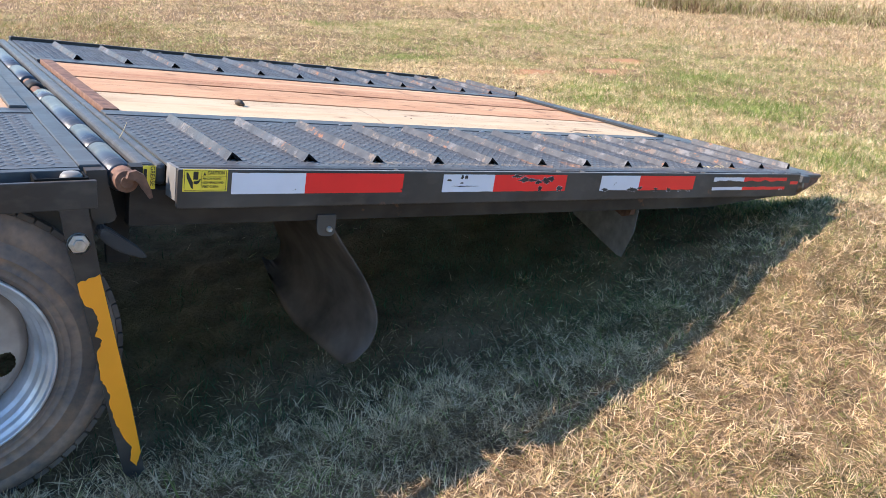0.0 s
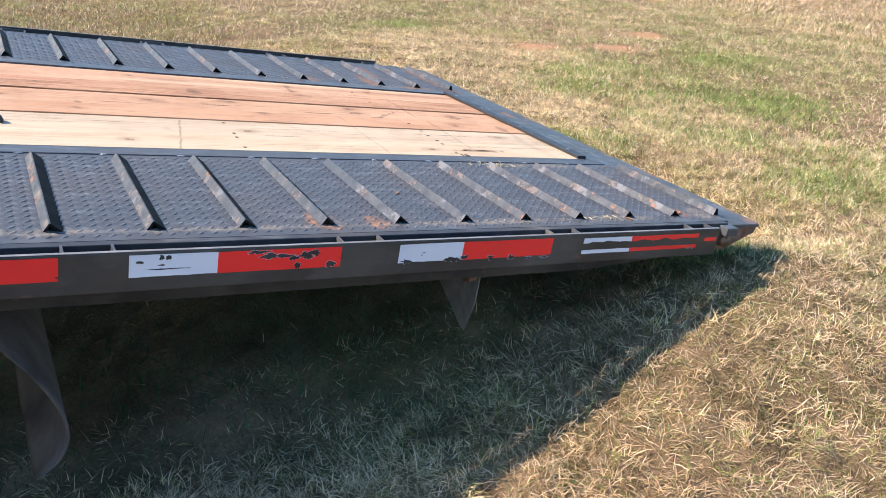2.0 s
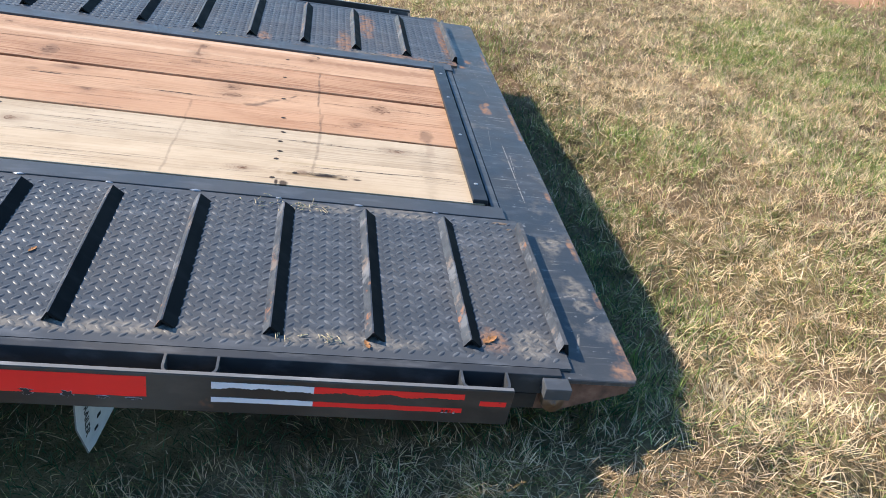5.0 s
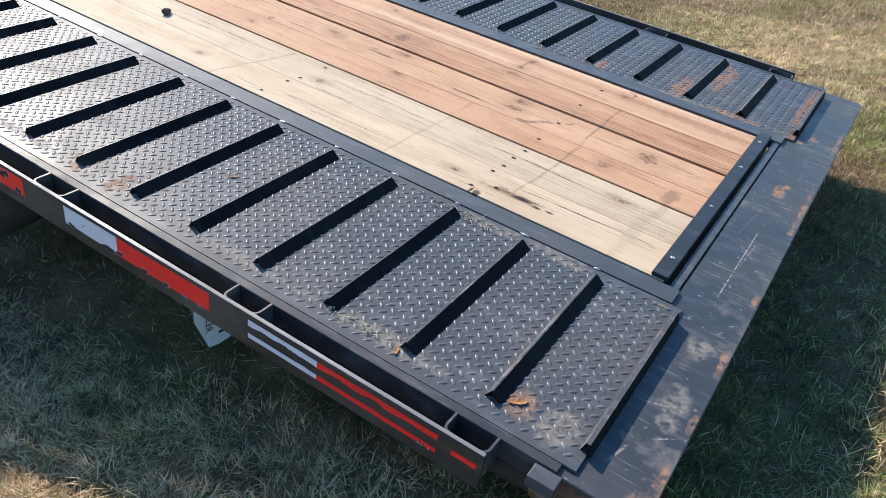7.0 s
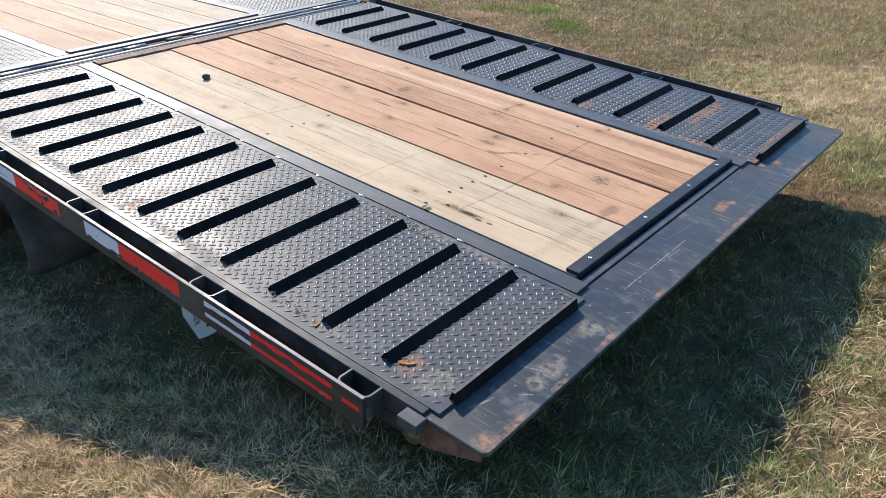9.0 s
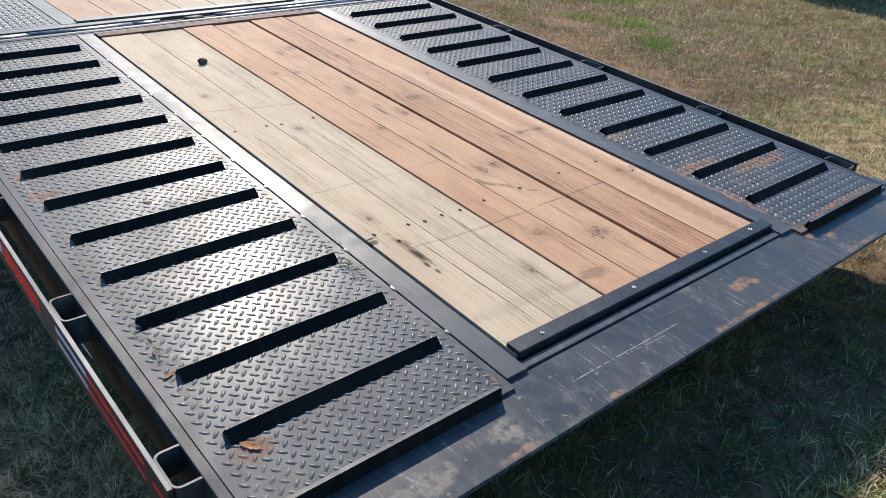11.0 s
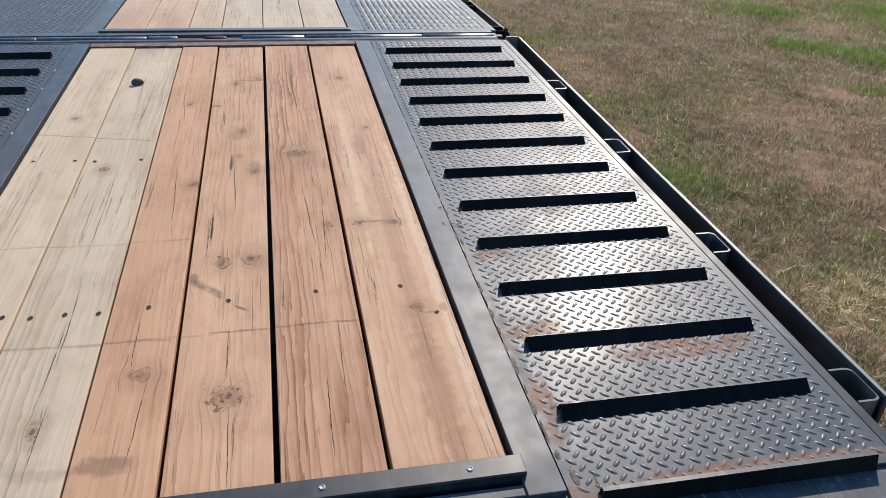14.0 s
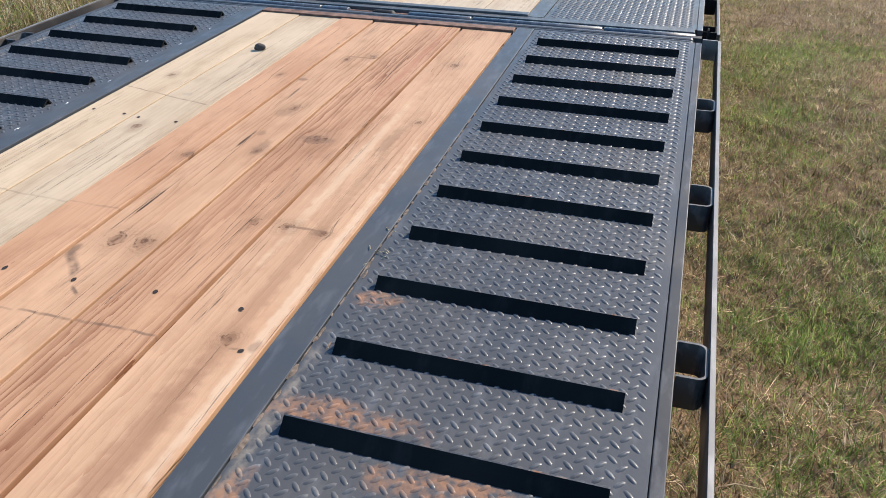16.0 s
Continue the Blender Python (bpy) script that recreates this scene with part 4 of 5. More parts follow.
# the tail ramp, tilted about its hinge
bm = boxes((-0.006, 0.028, -1.205, 1.205, -0.05, 0.002), (0.031, 0.055, -1.205, 1.205, -0.05, 0.001), bevel=0.010)
dovetail = part("tail_ramp", bm, M_STRIP, trailer, "hinged tail ramp with steel tread sides and wooden middle")
dovetail.matrix_local = pose(0, 0, HINGE_Z, 0, TILT, 0)
for s in (-1, 1):
    lo, hi = sorted((s * 0.612, s * 1.211))
    part("tread_plate", boxes((0.057, 2.668, lo, hi, -0.0055, 0.0)), M_TREAD, dovetail, "black tread plate, scuffed and lightly rusted")
    ob = new("tread_pattern", lugs(0.06, 2.655, lo, hi))
    ob.parent = dovetail
    tagged(ob, kind="stuff")
    lo, hi = sorted((s * (0.543 if s > 0 else 0.546), s * 0.609))
    part("flat_strip", boxes((0.057, 2.640, lo, hi, -0.03, 0.0025), bevel=0.0015), M_STRIP, dovetail)
    lo, hi = sorted((s * 1.2125, s * 1.235))
    part("edge_angle", boxes((0.057, 2.642, lo, hi, -0.05, 0.0005), bevel=0.002), M_EDGE, dovetail)
    # side channel, tapering up towards the tail
    bm = bmesh.new()
    lo, hi = sorted((s * 1.195, s * 1.2335))
    prism(bm, [(-0.03, 0.0), (0.0, 0.0), (0.03, -0.052), (2.60, -0.052), (2.60, -0.09), (2.05, -0.135), (-0.03, -0.135)], "y", lo, hi)
    part("side_channel", bm, M_CHANNEL, dovetail)
    # rub rail and its stake pockets
    lo, hi = sorted((s * 1.289, s * 1.3005))
    part("rub_rail", boxes((0.051, 2.527, lo, hi, -0.078, 0.010), bevel=0.0025), M_FRAME, dovetail)
    # worn rail top, its colour paled further to stand for sun glint
    part("worn_edge", boxes((0.053, 2.525, *sorted((s * 1.2905, s * 1.299)), 0.0102, 0.0112)), M_SCUFF, dovetail, "rubbed top edge, paled further for sun glint")
    bm = bmesh.new()
    y0, y1 = s * 1.236, s * 1.290
    prism(bm, [(0.046, y0), (0.053, y0), (0.058, y1), (0.050, y1)], "z", -0.062, 0.012)
    part("rail_end", bm, M_SCUFF, dovetail)
    for a, b in POCKETS:
        r, t = 0.018, 0.005
        arc = [(b - r + r * math.sin(k * math.pi / 8), s * (1.2885 - r + r * math.cos(k * math.pi / 8))) for k in range(5)]
        arc2 = [(a + r - r * math.sin(k * math.pi / 8), s * (1.2885 - r + r * math.cos(k * math.pi / 8))) for k in range(4, -1, -1)]
        outer = [(a, s * 1.236)] + arc2 + arc + [(b, s * 1.236)]
        r2 = r - t
        arc = [(b - r + r2 * math.sin(k * math.pi / 8), s * (1.2885 - r + r2 * math.cos(k * math.pi / 8))) for k in range(5)]
        arc2 = [(a + r - r2 * math.sin(k * math.pi / 8), s * (1.2885 - r + r2 * math.cos(k * math.pi / 8))) for k in range(4, -1, -1)]
        inner = [(a + t, s * 1.236)] + arc2 + arc + [(b - t, s * 1.236)]
        bm = bmesh.new()
        prism(bm, outer + inner[::-1], "z", -0.066, 0.003)
        part("stake_pocket", bm, M_WORN, dovetail)
    # cleats: sunward faces paler as if lit, backs near-black as if shaded
    y0, y1 = sorted((s * 0.657, s * 1.160))
    for x in CLEAT_X:
        bm = bmesh.new()
        h, w, back = 0.020, 0.014, 0.027
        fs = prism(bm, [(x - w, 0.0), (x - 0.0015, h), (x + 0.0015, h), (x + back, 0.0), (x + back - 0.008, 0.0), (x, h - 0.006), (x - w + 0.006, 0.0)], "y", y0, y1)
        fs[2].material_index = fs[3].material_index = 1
        part("cleat", bm, [M_CLEAT, M_RIDGE if x > 2.0 and s < 0 else M_LIT_DUSTY], dovetail)
    # end cleat: front and worn top paled as if sunlit, back shade-black
    bm = bmesh.new()
    x = 2.664
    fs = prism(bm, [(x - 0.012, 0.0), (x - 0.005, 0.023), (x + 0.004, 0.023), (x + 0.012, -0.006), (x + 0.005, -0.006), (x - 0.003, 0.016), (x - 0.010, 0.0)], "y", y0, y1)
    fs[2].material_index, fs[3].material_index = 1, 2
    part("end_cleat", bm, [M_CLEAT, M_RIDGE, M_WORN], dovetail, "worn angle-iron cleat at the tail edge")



def lump(x, y, z, rx, ry, rz, seed):
    """An uneven flattened bead."""
    bm = bmesh.new()
    bmesh.ops.create_icosphere(bm, subdivisions=2, radius=1.0)
    for v in bm.verts:
        k = 1 + 0.45 * noise.noise(v.co * 1.7 + Vector((seed, seed * 2.3, 0)))
        v.co = Vector((x + v.co.x * rx * k, y + v.co.y * ry * k, z + max(v.co.z, -0.3) * rz * k))
    return bm


for i in range(11):
    x = 0.40 + 0.2045 * i
    part("weld_bead", lump(x, -0.6105 + 0.001 * math.sin(i * 5), 0.001, 0.011 + 0.003 * math.sin(i * 3), 0.0042, 0.0025, i), M_WELD, dovetail, "short bright weld bead")
for i, (x, y, r) in enumerate(((1.80, 0.615, 0.018), (1.83, 0.622, 0.012), (2.05, 0.613, 0.016), (2.09, 0.616, 0.02), (2.14, 0.614, 0.014), (2.20, 0.617, 0.022), (2.26, 0.614, 0.016), (2.32, 0.616, 0.02), (2.39, 0.618, 0.024),
                               (2.44, 0.615, 0.018), (2.50, 0.618, 0.022), (2.56, 0.622, 0.022), (2.61, 0.635, 0.02), (2.63, 0.668, 0.018), (2.645, 0.70, 0.016), (2.06, 0.645, 0.012), (2.62, -0.63, 0.016), (2.64, -0.66, 0.014))):
    part("mud_crust", lump(x, y - 0.003, 0.0003, r * (1.0 + 0.5 * math.sin(i * 2.1)), 0.0045 + 0.003 * math.sin(i * 3.7), 0.0013, i * 1.7), M_MUD, dovetail, "crust of dried pale mud")

for i in range(26):
    x = 0.95 + 0.043 * i + 0.012 * math.sin(i * 7.3)
    part("mud_crust", lump(x, 0.6115 + 0.002 * math.sin(i * 4.1), 0.0003, 0.012 + 0.006 * math.sin(i * 2.3), 0.003 + 0.0015 * math.sin(i * 5.9), 0.0014, i * 2.9 + 40), M_MUD, dovetail)

KNOTS = [(-0.27, [(2.365, -0.252, 0.010, 2.0), (1.30, -0.30, 0.010, 1.6)]), (-0.45, [(1.93, -0.46, 0.008, 2.2), (0.9, -0.45, 0.009, 1.5)]),
         (-0.1, [(1.434, -0.049, 0.012, 1.3), (2.245, -0.094, 0.017, 1.0), (0.8, -0.10, 0.008, 1.4)]),
         (0.05, [(1.047, 0.076, 0.016, 1.3), (1.851, 0.042, 0.017, 1.3), (1.843, 0.108, 0.020, 1.2), (0.584, 0.049, 0.009, 1.6), (0.527, 0.128, 0.014, 1.5), (2.326, 0.065, 0.024, 1.2), (1.357, 0.115, 0.010, 1.5)]),
         (0.24, [(1.248, 0.238, 0.024, 1.2), (1.70, 0.30, 0.009, 2.0)]),
         (0.43, [(1.698, 0.379, 0.014, 1.0), (1.702, 0.468, 0.011, 1.0), (0.544, 0.432, 0.013, 1.2), (2.09, 0.461, 0.014, 1.0), (1.05, 0.47, 0.009, 1.2)])]
HOLES = [(1.231, -0.502), (1.237, -0.389), (1.244, -0.335), (1.244, -0.208), (2.012, -0.50), (2.016, -0.386), (2.023, -0.332), (2.02, -0.267), (2.025, -0.201), (2.02, -0.102),
         (2.012, 0.06), (2.005, 0.247), (2.005, 0.436), (2.116, 0.498), (2.07, -0.46)]
CRACKS = [(1.30, -0.461, 1.745, -0.459), (1.323, -0.350, 1.478, -0.350), (1.608, 0.007, 1.846, 0.003), (1.237, 0.052, 1.585, 0.067), (0.689, -0.128, 0.995, -0.106),
          (1.299, -0.103, 1.719, -0.082), (1.283, -0.263, 1.814, -0.263), (1.475, 0.243, 1.812, 0.261), (1.588, 0.290, 1.897, 0.281), (2.116, 0.063, 2.27, 0.064),
          (2.359, 0.070, 2.542, 0.072), (2.297, 0.249, 2.505, 0.247), (2.113, 0.285, 2.39, 0.281), (2.059, -0.114, 2.217, -0.113), (1.883, -0.255, 2.198, -0.250),
          (2.303, -0.241, 2.469, -0.245), (2.040, -0.256, 2.319, -0.262), (2.255, -0.078, 2.486, -0.090), (2.064, -0.457, 2.258, -0.451), (2.074, -0.463, 2.215, -0.457),
          (2.10, -0.452, 2.20, -0.449), (0.45, 0.24, 0.95, 0.262), (2.05, -0.418, 2.52, -0.405), (0.4, -0.28, 0.8, -0.275)]
for i, (a, b) in enumerate(zip(PLANK_Y, PLANK_Y[1:])):
    ks = [k for _, group in KNOTS for k in group if a < k[1] < b]
    hs = [h for h in HOLES if a < h[1] < b]
    light, dark, bold, fine = BOARDS[i]
    st = [q for q in PALE_STAINS + RED_STAINS if q[1] + q[3] > a and q[1] - q[3] < b]
    ls = [q for q in LINES if q[3] > a and q[1] < b]
    timber = wood("pale_pine_board" if i < 2 else "reddish_fir_board", light, dark, 0.622 if i < 2 else 0.618, ks, bold, fine, st, ls)
    board = plank(0.112, 2.594, a, b, timber, hs, dovetail, (0.003, 0.004, 0.006, 0.009, 0.013, 0.005)[i], [c for c in CRACKS if a < (c[1] + c[3]) / 2 < b])
    board.location.z = (0.0, -0.002, 0.001, -0.0025, 0.0005, -0.002)[i]
# unseen black sheet, added so that the gaps between planks look dark
part("gap_backing", boxes((0.06, 2.61, -0.540, 0.540, -0.075, -0.06)), M_DARK, dovetail)
part("front_strip", boxes((0.066, 0.111, -0.538, 0.538, -0.03, 0.006), bevel=0.002), M_RUST, dovetail, "rust-brown angle strip across the plank ends")

# tail end: clamping strip, drip bar and the plate
bm = boxes((2.559, 2.600, -0.534, 0.552, 0.0012, 0.013), (2.5975, 2.6015, -0.5335, 0.5515, -0.05, 0.012), bevel=0.0012)
end_strip = part("end_strip", bm, M_BLACK, dovetail, "black clamping strip screwed over the plank ends")
for y in (-0.44, -0.10, 0.22, 0.46):
    bm = bmesh.new()
    r = lathe(bm, [(0.0056, 0.0), (0.0056, 0.0012), (0.004, 0.0022), (0.0022, 0.0012), (0.0005, 0.001)], (0, 0, 0), "y", 14)
    bmesh.ops.rotate(bm, verts=bm.verts, matrix=Euler((math.pi / 2, 0, 0)).to_matrix())
    bmesh.ops.translate(bm, verts=bm.verts, vec=(2.580, y, 0.0128))
    part("screw", bm, M_ZINC, dovetail)
part("drip_bar", boxes((2.612, 2.635, -0.606, 0.606, -0.03, -0.002), bevel=0.0015), M_STRIP, dovetail)
bm = bmesh.new()
out = [(2.638, -1.236), (2.802, -1.236), (2.812, -1.222), (2.814, 1.215), (2.806, 1.232), (2.638, 1.232)]
prism(bm, out, "z", -0.019, -0.0065)
bmesh.ops.bevel(bm, geom=[e for e in bm.edges if abs(e.verts[0].co.z - e.verts[1].co.z) < 1e-4], offset=0.002, segments=1, affect="EDGES")
part("tail_plate", bm, M_TAIL, dovetail, "bare scraped steel plate along the tail edge")
for s in (-1, 1):
    bm = bmesh.new()
    lo, hi = sorted((s * 1.222, s * 1.230))
    prism(bm, [(2.60, -0.0185), (2.80, -0.0185), (2.795, -0.04), (2.66, -0.095), (2.60, -0.095)], "y", lo, hi)
    part("tail_gusset", bm, M_RUST, dovetail)
    bm = boxes((2.600, 2.655, *sorted((s * 1.236, s * 1.272)), -0.032, -0.004), bevel=0.002)
    lamp = part("marker_lamp_box", bm, M_STRIP, dovetail, "small steel box over a marker lamp")
    bm = bmesh.new()
    lathe(bm, [(0.0005, s * 1.262), (0.006, s * 1.262), (0.006, s * 1.259), (0.022, s * 1.258), (0.024, s * 1.252), (0.024, s * 1.23)], (2.63, 0, -0.055), "y", 24)
    part("marker_lamp", bm, M_LENS, dovetail, "dull round marker lamp", True)
part("under_beam", boxes((2.05, 2.12, -1.16, 1.16, -0.12, -0.05), (0.9, 0.97, -1.16, 1.16, -0.12, -0.05)), M_DARK, dovetail)

# reflective tape on the near rail
YF = -1.3013
TAPES = ((0.172, 0.354, 0.632), (0.760, 0.938, 1.222), (1.375, 1.558, 1.848), (1.960, 2.144, 2.430))


def torn(u, seed):
    """Uneven tearing along an edge: broad bites with a finely frayed rim."""
    broad = max(0.0, 0.35 + 1.5 * noise.noise(Vector((u * 22 + seed * 7, seed, 0))))
    return broad + 0.55 * abs(noise.noise(Vector((u * 160, seed * 3, 1)))) + 0.35 * abs(noise.noise(Vector((u * 420, seed * 5, 2))))


def ragged_band(x0, x1, z0, z1, low, high, seed):
    """A flat band of tape on the rail's face; low, high: how far its edges are worn back."""
    k = max(8, int((x1 - x0) / 0.0022))
    xs = [x0 + (x1 - x0) * i / k for i in range(k + 1)]
    lo = [(x, z0 + min(low * torn(x, seed), 0.8 * (z1 - z0))) for x in xs]
    hi = [(x, z1 - min(high * torn(x, seed + 5.0), 0.15 * (z1 - z0))) for x in reversed(xs)]
    bm = bmesh.new()
    prism(bm, lo + hi, "y", YF, YF + 0.001)
    return bm


for i, (a, b, c) in enumerate(TAPES):
    # the last tape is rubbed through along its middle
    bands = ((-0.045, 0.005, (0.0, 0.0009, 0.0022)[min(i, 2)], 0.0006),) if i < 3 else ((-0.016, 0.002, 0.0065, 0.001), (-0.047, -0.033, 0.0012, 0.004))
    for z0, z1, low, high in bands:
        for x0, x1, name, mat in ((a, b, "white_tape", M_WHITE if i == 0 else M_WHITE_W), (b, c, "red_tape", M_RED if i == 0 else M_RED_W)):
            part(name, ragged_band(x0, x1, z0 - 0.004 * i / 3, z1 - 0.004 * i / 3, low, high, i * 1.3), mat, dovetail, name.replace("_", " reflective "))


def chip(x, z, rx, rz, seed):
    """A ragged spot where the tape has torn off, with its pale torn rim."""
    for k, y, mat, name in ((1.0, YF - 0.0003, M_WHITE, "torn_rim"), (0.95, YF - 0.0006, M_BLACK, "tape_chip")):
        out = []
        for i in range(44):
            a = i * math.pi / 22
            r = 1 + 0.75 * noise.noise(Vector((math.cos(a) * 1.6 + seed, math.sin(a) * 1.6, seed * 3.1))) + 0.4 * noise.noise(Vector((math.cos(a) * 5, math.sin(a) * 5, seed))) + 0.35 * noise.noise(Vector((math.cos(a) * 14, math.sin(a) * 14, seed + 4)))
            out.append((x + rx * k * r * math.cos(a), z + (rz * r - 0.0005 * (k < 1)) * math.sin(a)))
        bm = bmesh.new()
        prism(bm, out, "y", y, YF + 0.0005)
        part(name, bm, mat, dovetail)


for i, (x, z, rx, rz) in enumerate(((1.042, -0.010, 0.020, 0.004), (1.067, -0.020, 0.018, 0.006), (1.100, -0.021, 0.020, 0.005), (1.124, -0.027, 0.014, 0.006), (1.133, -0.046, 0.006, 0.009), (1.154, -0.023, 0.014, 0.009), (1.177, -0.017, 0.010, 0.008), (1.213, -0.047, 0.012, 0.008),
                                    (0.839, -0.013, 0.005, 0.006), (0.853, -0.013, 0.005, 0.006), (0.852, -0.0385, 0.044, 0.0016), (1.414, -0.052, 0.014, 0.006), (1.547, -0.054, 0.024, 0.007), (1.58, -0.050, 0.012, 0.005), (1.664, -0.054, 0.009, 0.007), (1.732, -0.056, 0.011, 0.007), (1.79, -0.059, 0.010, 0.003), (1.84, -0.060, 0.014, 0.003))):
    chip(x - 0.016, z + 0.009, rx, rz, i * 1.9 + 0.7)
part("red_tape", boxes((2.462, 2.515, YF, YF + 0.001, -0.030, -0.018)), M_RED_W, dovetail, "red reflective tape")
part("code_bar", boxes((2.390, 2.395, YF, YF + 0.001, -0.052, -0.044), (2.398, 2.403, YF, YF + 0.001, -0.052, -0.044), (2.406, 2.409, YF, YF + 0.001, -0.050, -0.044), (2.413, 2.417, YF, YF + 0.001, -0.053, -0.047)), M_WHITE, dovetail, "small worn white marking")


def label_plate(x0, x1, z0, z1, y):
    return boxes((x0, x1, y, y + 0.0008, z0, z1))


def writing(body, size, x, z, y, parent, squeeze=1.0):
    """Letters standing upright on a face that looks to -y."""
    m = Matrix.Translation((x, y, z)) @ Euler((math.pi / 2, 0, 0)).to_matrix().to_4x4() @ Matrix.Diagonal((squeeze, 1, 1, 1))
    me = text_mesh(body, size, m)
    me.materials.append(M_INK)
    ob = new("lettering", me)
    ob.parent = parent
    return ob


part("caution_label", label_plate(0.062, 0.162, -0.038, 0.012, YF), M_YELLOW, dovetail, "yellow caution label with black writing and hand symbol")
yl = YF - 0.0004
bm = boxes((0.065, 0.159, yl, yl + 0.0003, 0.0085, 0.0095), (0.065, 0.159, yl, yl + 0.0003, -0.0355, -0.0345),
           (0.065, 0.066, yl, yl + 0.0003, -0.0355, 0.0095), (0.158, 0.159, yl, yl + 0.0003, -0.0355, 0.0095),
           (0.1025, 0.1033, yl, yl + 0.0003, -0.0355, 0.0095), (0.1025, 0.159, yl, yl + 0.0003, -0.0035, -0.0027))
part("label_border", bm, M_INK, dovetail)
writing("CAUTION", 0.0108, 0.1155, -0.0012, yl, dovetail, 0.80)
writing("PINCH POINT", 0.0072, 0.1055, -0.0125, yl, dovetail, 0.95)
writing("KEEP HANDS AND", 0.0072, 0.1055, -0.0215, yl, dovetail, 0.80)
writing("FEET CLEAR", 0.0072, 0.1055, -0.0305, yl, dovetail, 0.95)
bm = bmesh.new()
prism(bm, [(0.1065, -0.0015), (0.1125, -0.0015), (0.1095, 0.0065)], "y", yl, yl + 0.0003)
prism(bm, [(0.069, 0.005), (0.0725, 0.005), (0.0840, -0.017), (0.0850, -0.032), (0.0810, -0.030), (0.0700, -0.007)], "y", yl, yl + 0.0003)
prism(bm, [(0.0845, 0.007), (0.0955, 0.007), (0.0955, -0.011), (0.0845, -0.011)], "y", yl, yl + 0.0003)
prism(bm, [(0.0855, -0.015), (0.0965, -0.013), (0.1000, -0.008), (0.1010, -0.011), (0.0975, -0.019), (0.0915, -0.022), (0.0855, -0.020)], "y", yl, yl + 0.0003)
part("label_symbol", bm, M_INK, dovetail)
# grease label on the side channel's front end
part("grease_label", label_plate(-0.004, 0.023, -0.050, 0.003, -1.2346), M_YELLOW, dovetail, "yellow grease label with black writing")
m = Matrix.Translation((0.0095, -1.2350, 0.002)) @ Euler((math.pi / 2, math.pi / 2, 0)).to_matrix().to_4x4() @ Matrix.Diagonal((0.95, 1, 1, 1))
me = text_mesh("GREASE", 0.0135, m)
me.materials.append(M_INK)
ob = new("lettering", me)
ob.parent = dovetail
part("label_symbol", boxes((-0.003, 0.0045, -1.2352, -1.2349, -0.036, -0.004)), M_INK, dovetail)

# mud flap on its bracket
bm = bmesh.new()
prism(bm, [(0.427, -0.120), (0.480, -0.120), (0.481, -0.165), (0.477, -0.173), (0.469, -0.177), (0.443, -0.175), (0.433, -0.170), (0.429, -0.160)], "y", -1.242, -1.2345)
part("flap_bracket", bm, M_WORN, dovetail)
bm = bmesh.new()
lathe(bm, [(0.0005, -1.248), (0.006, -1.252), (0.0075, -1.248), (0.0075, -1.240)], (0.462, 0, -0.157), "y", 12)
part("flap_bolt", bm, M_ZINC, dovetail)


def flap_curve(k):
    """x, z down the flap, k from 0 to 1."""
    return float(np.interp(k, (0.0, 0.13, 0.25, 0.42, 0.57, 0.68, 0.78, 0.92, 1.0), (0.455, 0.494, 0.54, 0.602, 0.640, 0.656, 0.655, 0.628, 0.585))), -0.12 - 0.48 * k


bm = bmesh.new()
rows = []
for off in (0.0, 0.007):
    grid = []
    for i in range(25):
        k = i / 24
        x = sum(flap_curve(k + d)[0] for d in (-0.05, 0.0, 0.05)) / 3
        z = flap_curve(k)[1]
        ring = []
        for j in range(13):
            w = j / 12
            cut = 0.035 * max(0.0, 1 - w * 10) ** 2 + 0.13 * max(0.0, (w - 0.55) / 0.45) ** 1.6
            zz = z + cut * k ** 6
            ring.append(bm.verts.new((x + off - 0.02 * w * k, -1.225 + 0.64 * w, zz)))
        grid.append(ring)
    rows.append(grid)
for g in rows:
    for i in range(24):
        for j in range(12):
            bm.faces.new((g[i][j], g[i + 1][j], g[i + 1][j + 1], g[i][j + 1]))
for i in range(24):
    for j in (0, 12):
        bm.faces.new((rows[0][i][j], rows[0][i + 1][j], rows[1][i + 1][j], rows[1][i][j]))
for j in range(12):
    for i in (0, 24):
        bm.faces.new((rows[0][i][j], rows[0][i][j + 1], rows[1][i][j + 1], rows[1][i][j]))
part("mud_flap", bm, M_RUBBER, dovetail, "curved dusty black rubber mud flap", True)

# registration plate hanging under the side channel, bent, its figures as plain bars
bm = bmesh.new()
prism(bm, [(-1.215, -0.135), (-0.830, -0.135), (-0.830, -0.258), (-0.845, -0.270), (-1.150, -0.334), (-1.178, -0.332), (-1.215, -0.228)], "x", 1.698, 1.7005)
part("plate", bm, M_ALU, dovetail, "bent metal registration plate with embossed bars")
bm = bmesh.new()
prism(bm, [(-1.214, -0.137), (-0.832, -0.137), (-0.832, -0.257), (-0.846, -0.268), (-1.151, -0.332), (-1.177, -0.330), (-1.214, -0.228)], "x", 1.7007, 1.7012)
part("plate_front", bm, M_PLATE, dovetail, "white painted front of the plate")
me = text_mesh("TRAILER", 0.026, Matrix(((0, 0, 1, 1.7016), (0, 1, 0, -1.190), (-1, 0, 0, -0.182), (0, 0, 0, 1))))
me.materials.append(M_INK)
new("lettering", me).parent = dovetail
bm = bmesh.new()
for y, z in ((-1.128, -0.268), (-1.142, -0.292)):
    box(bm, 1.7005, 1.7018, y - 0.008, y + 0.008, z - 0.005, z + 0.004, 0.001)
part("plate_slot", bm, M_DARK, dovetail)
bm = bmesh.new()
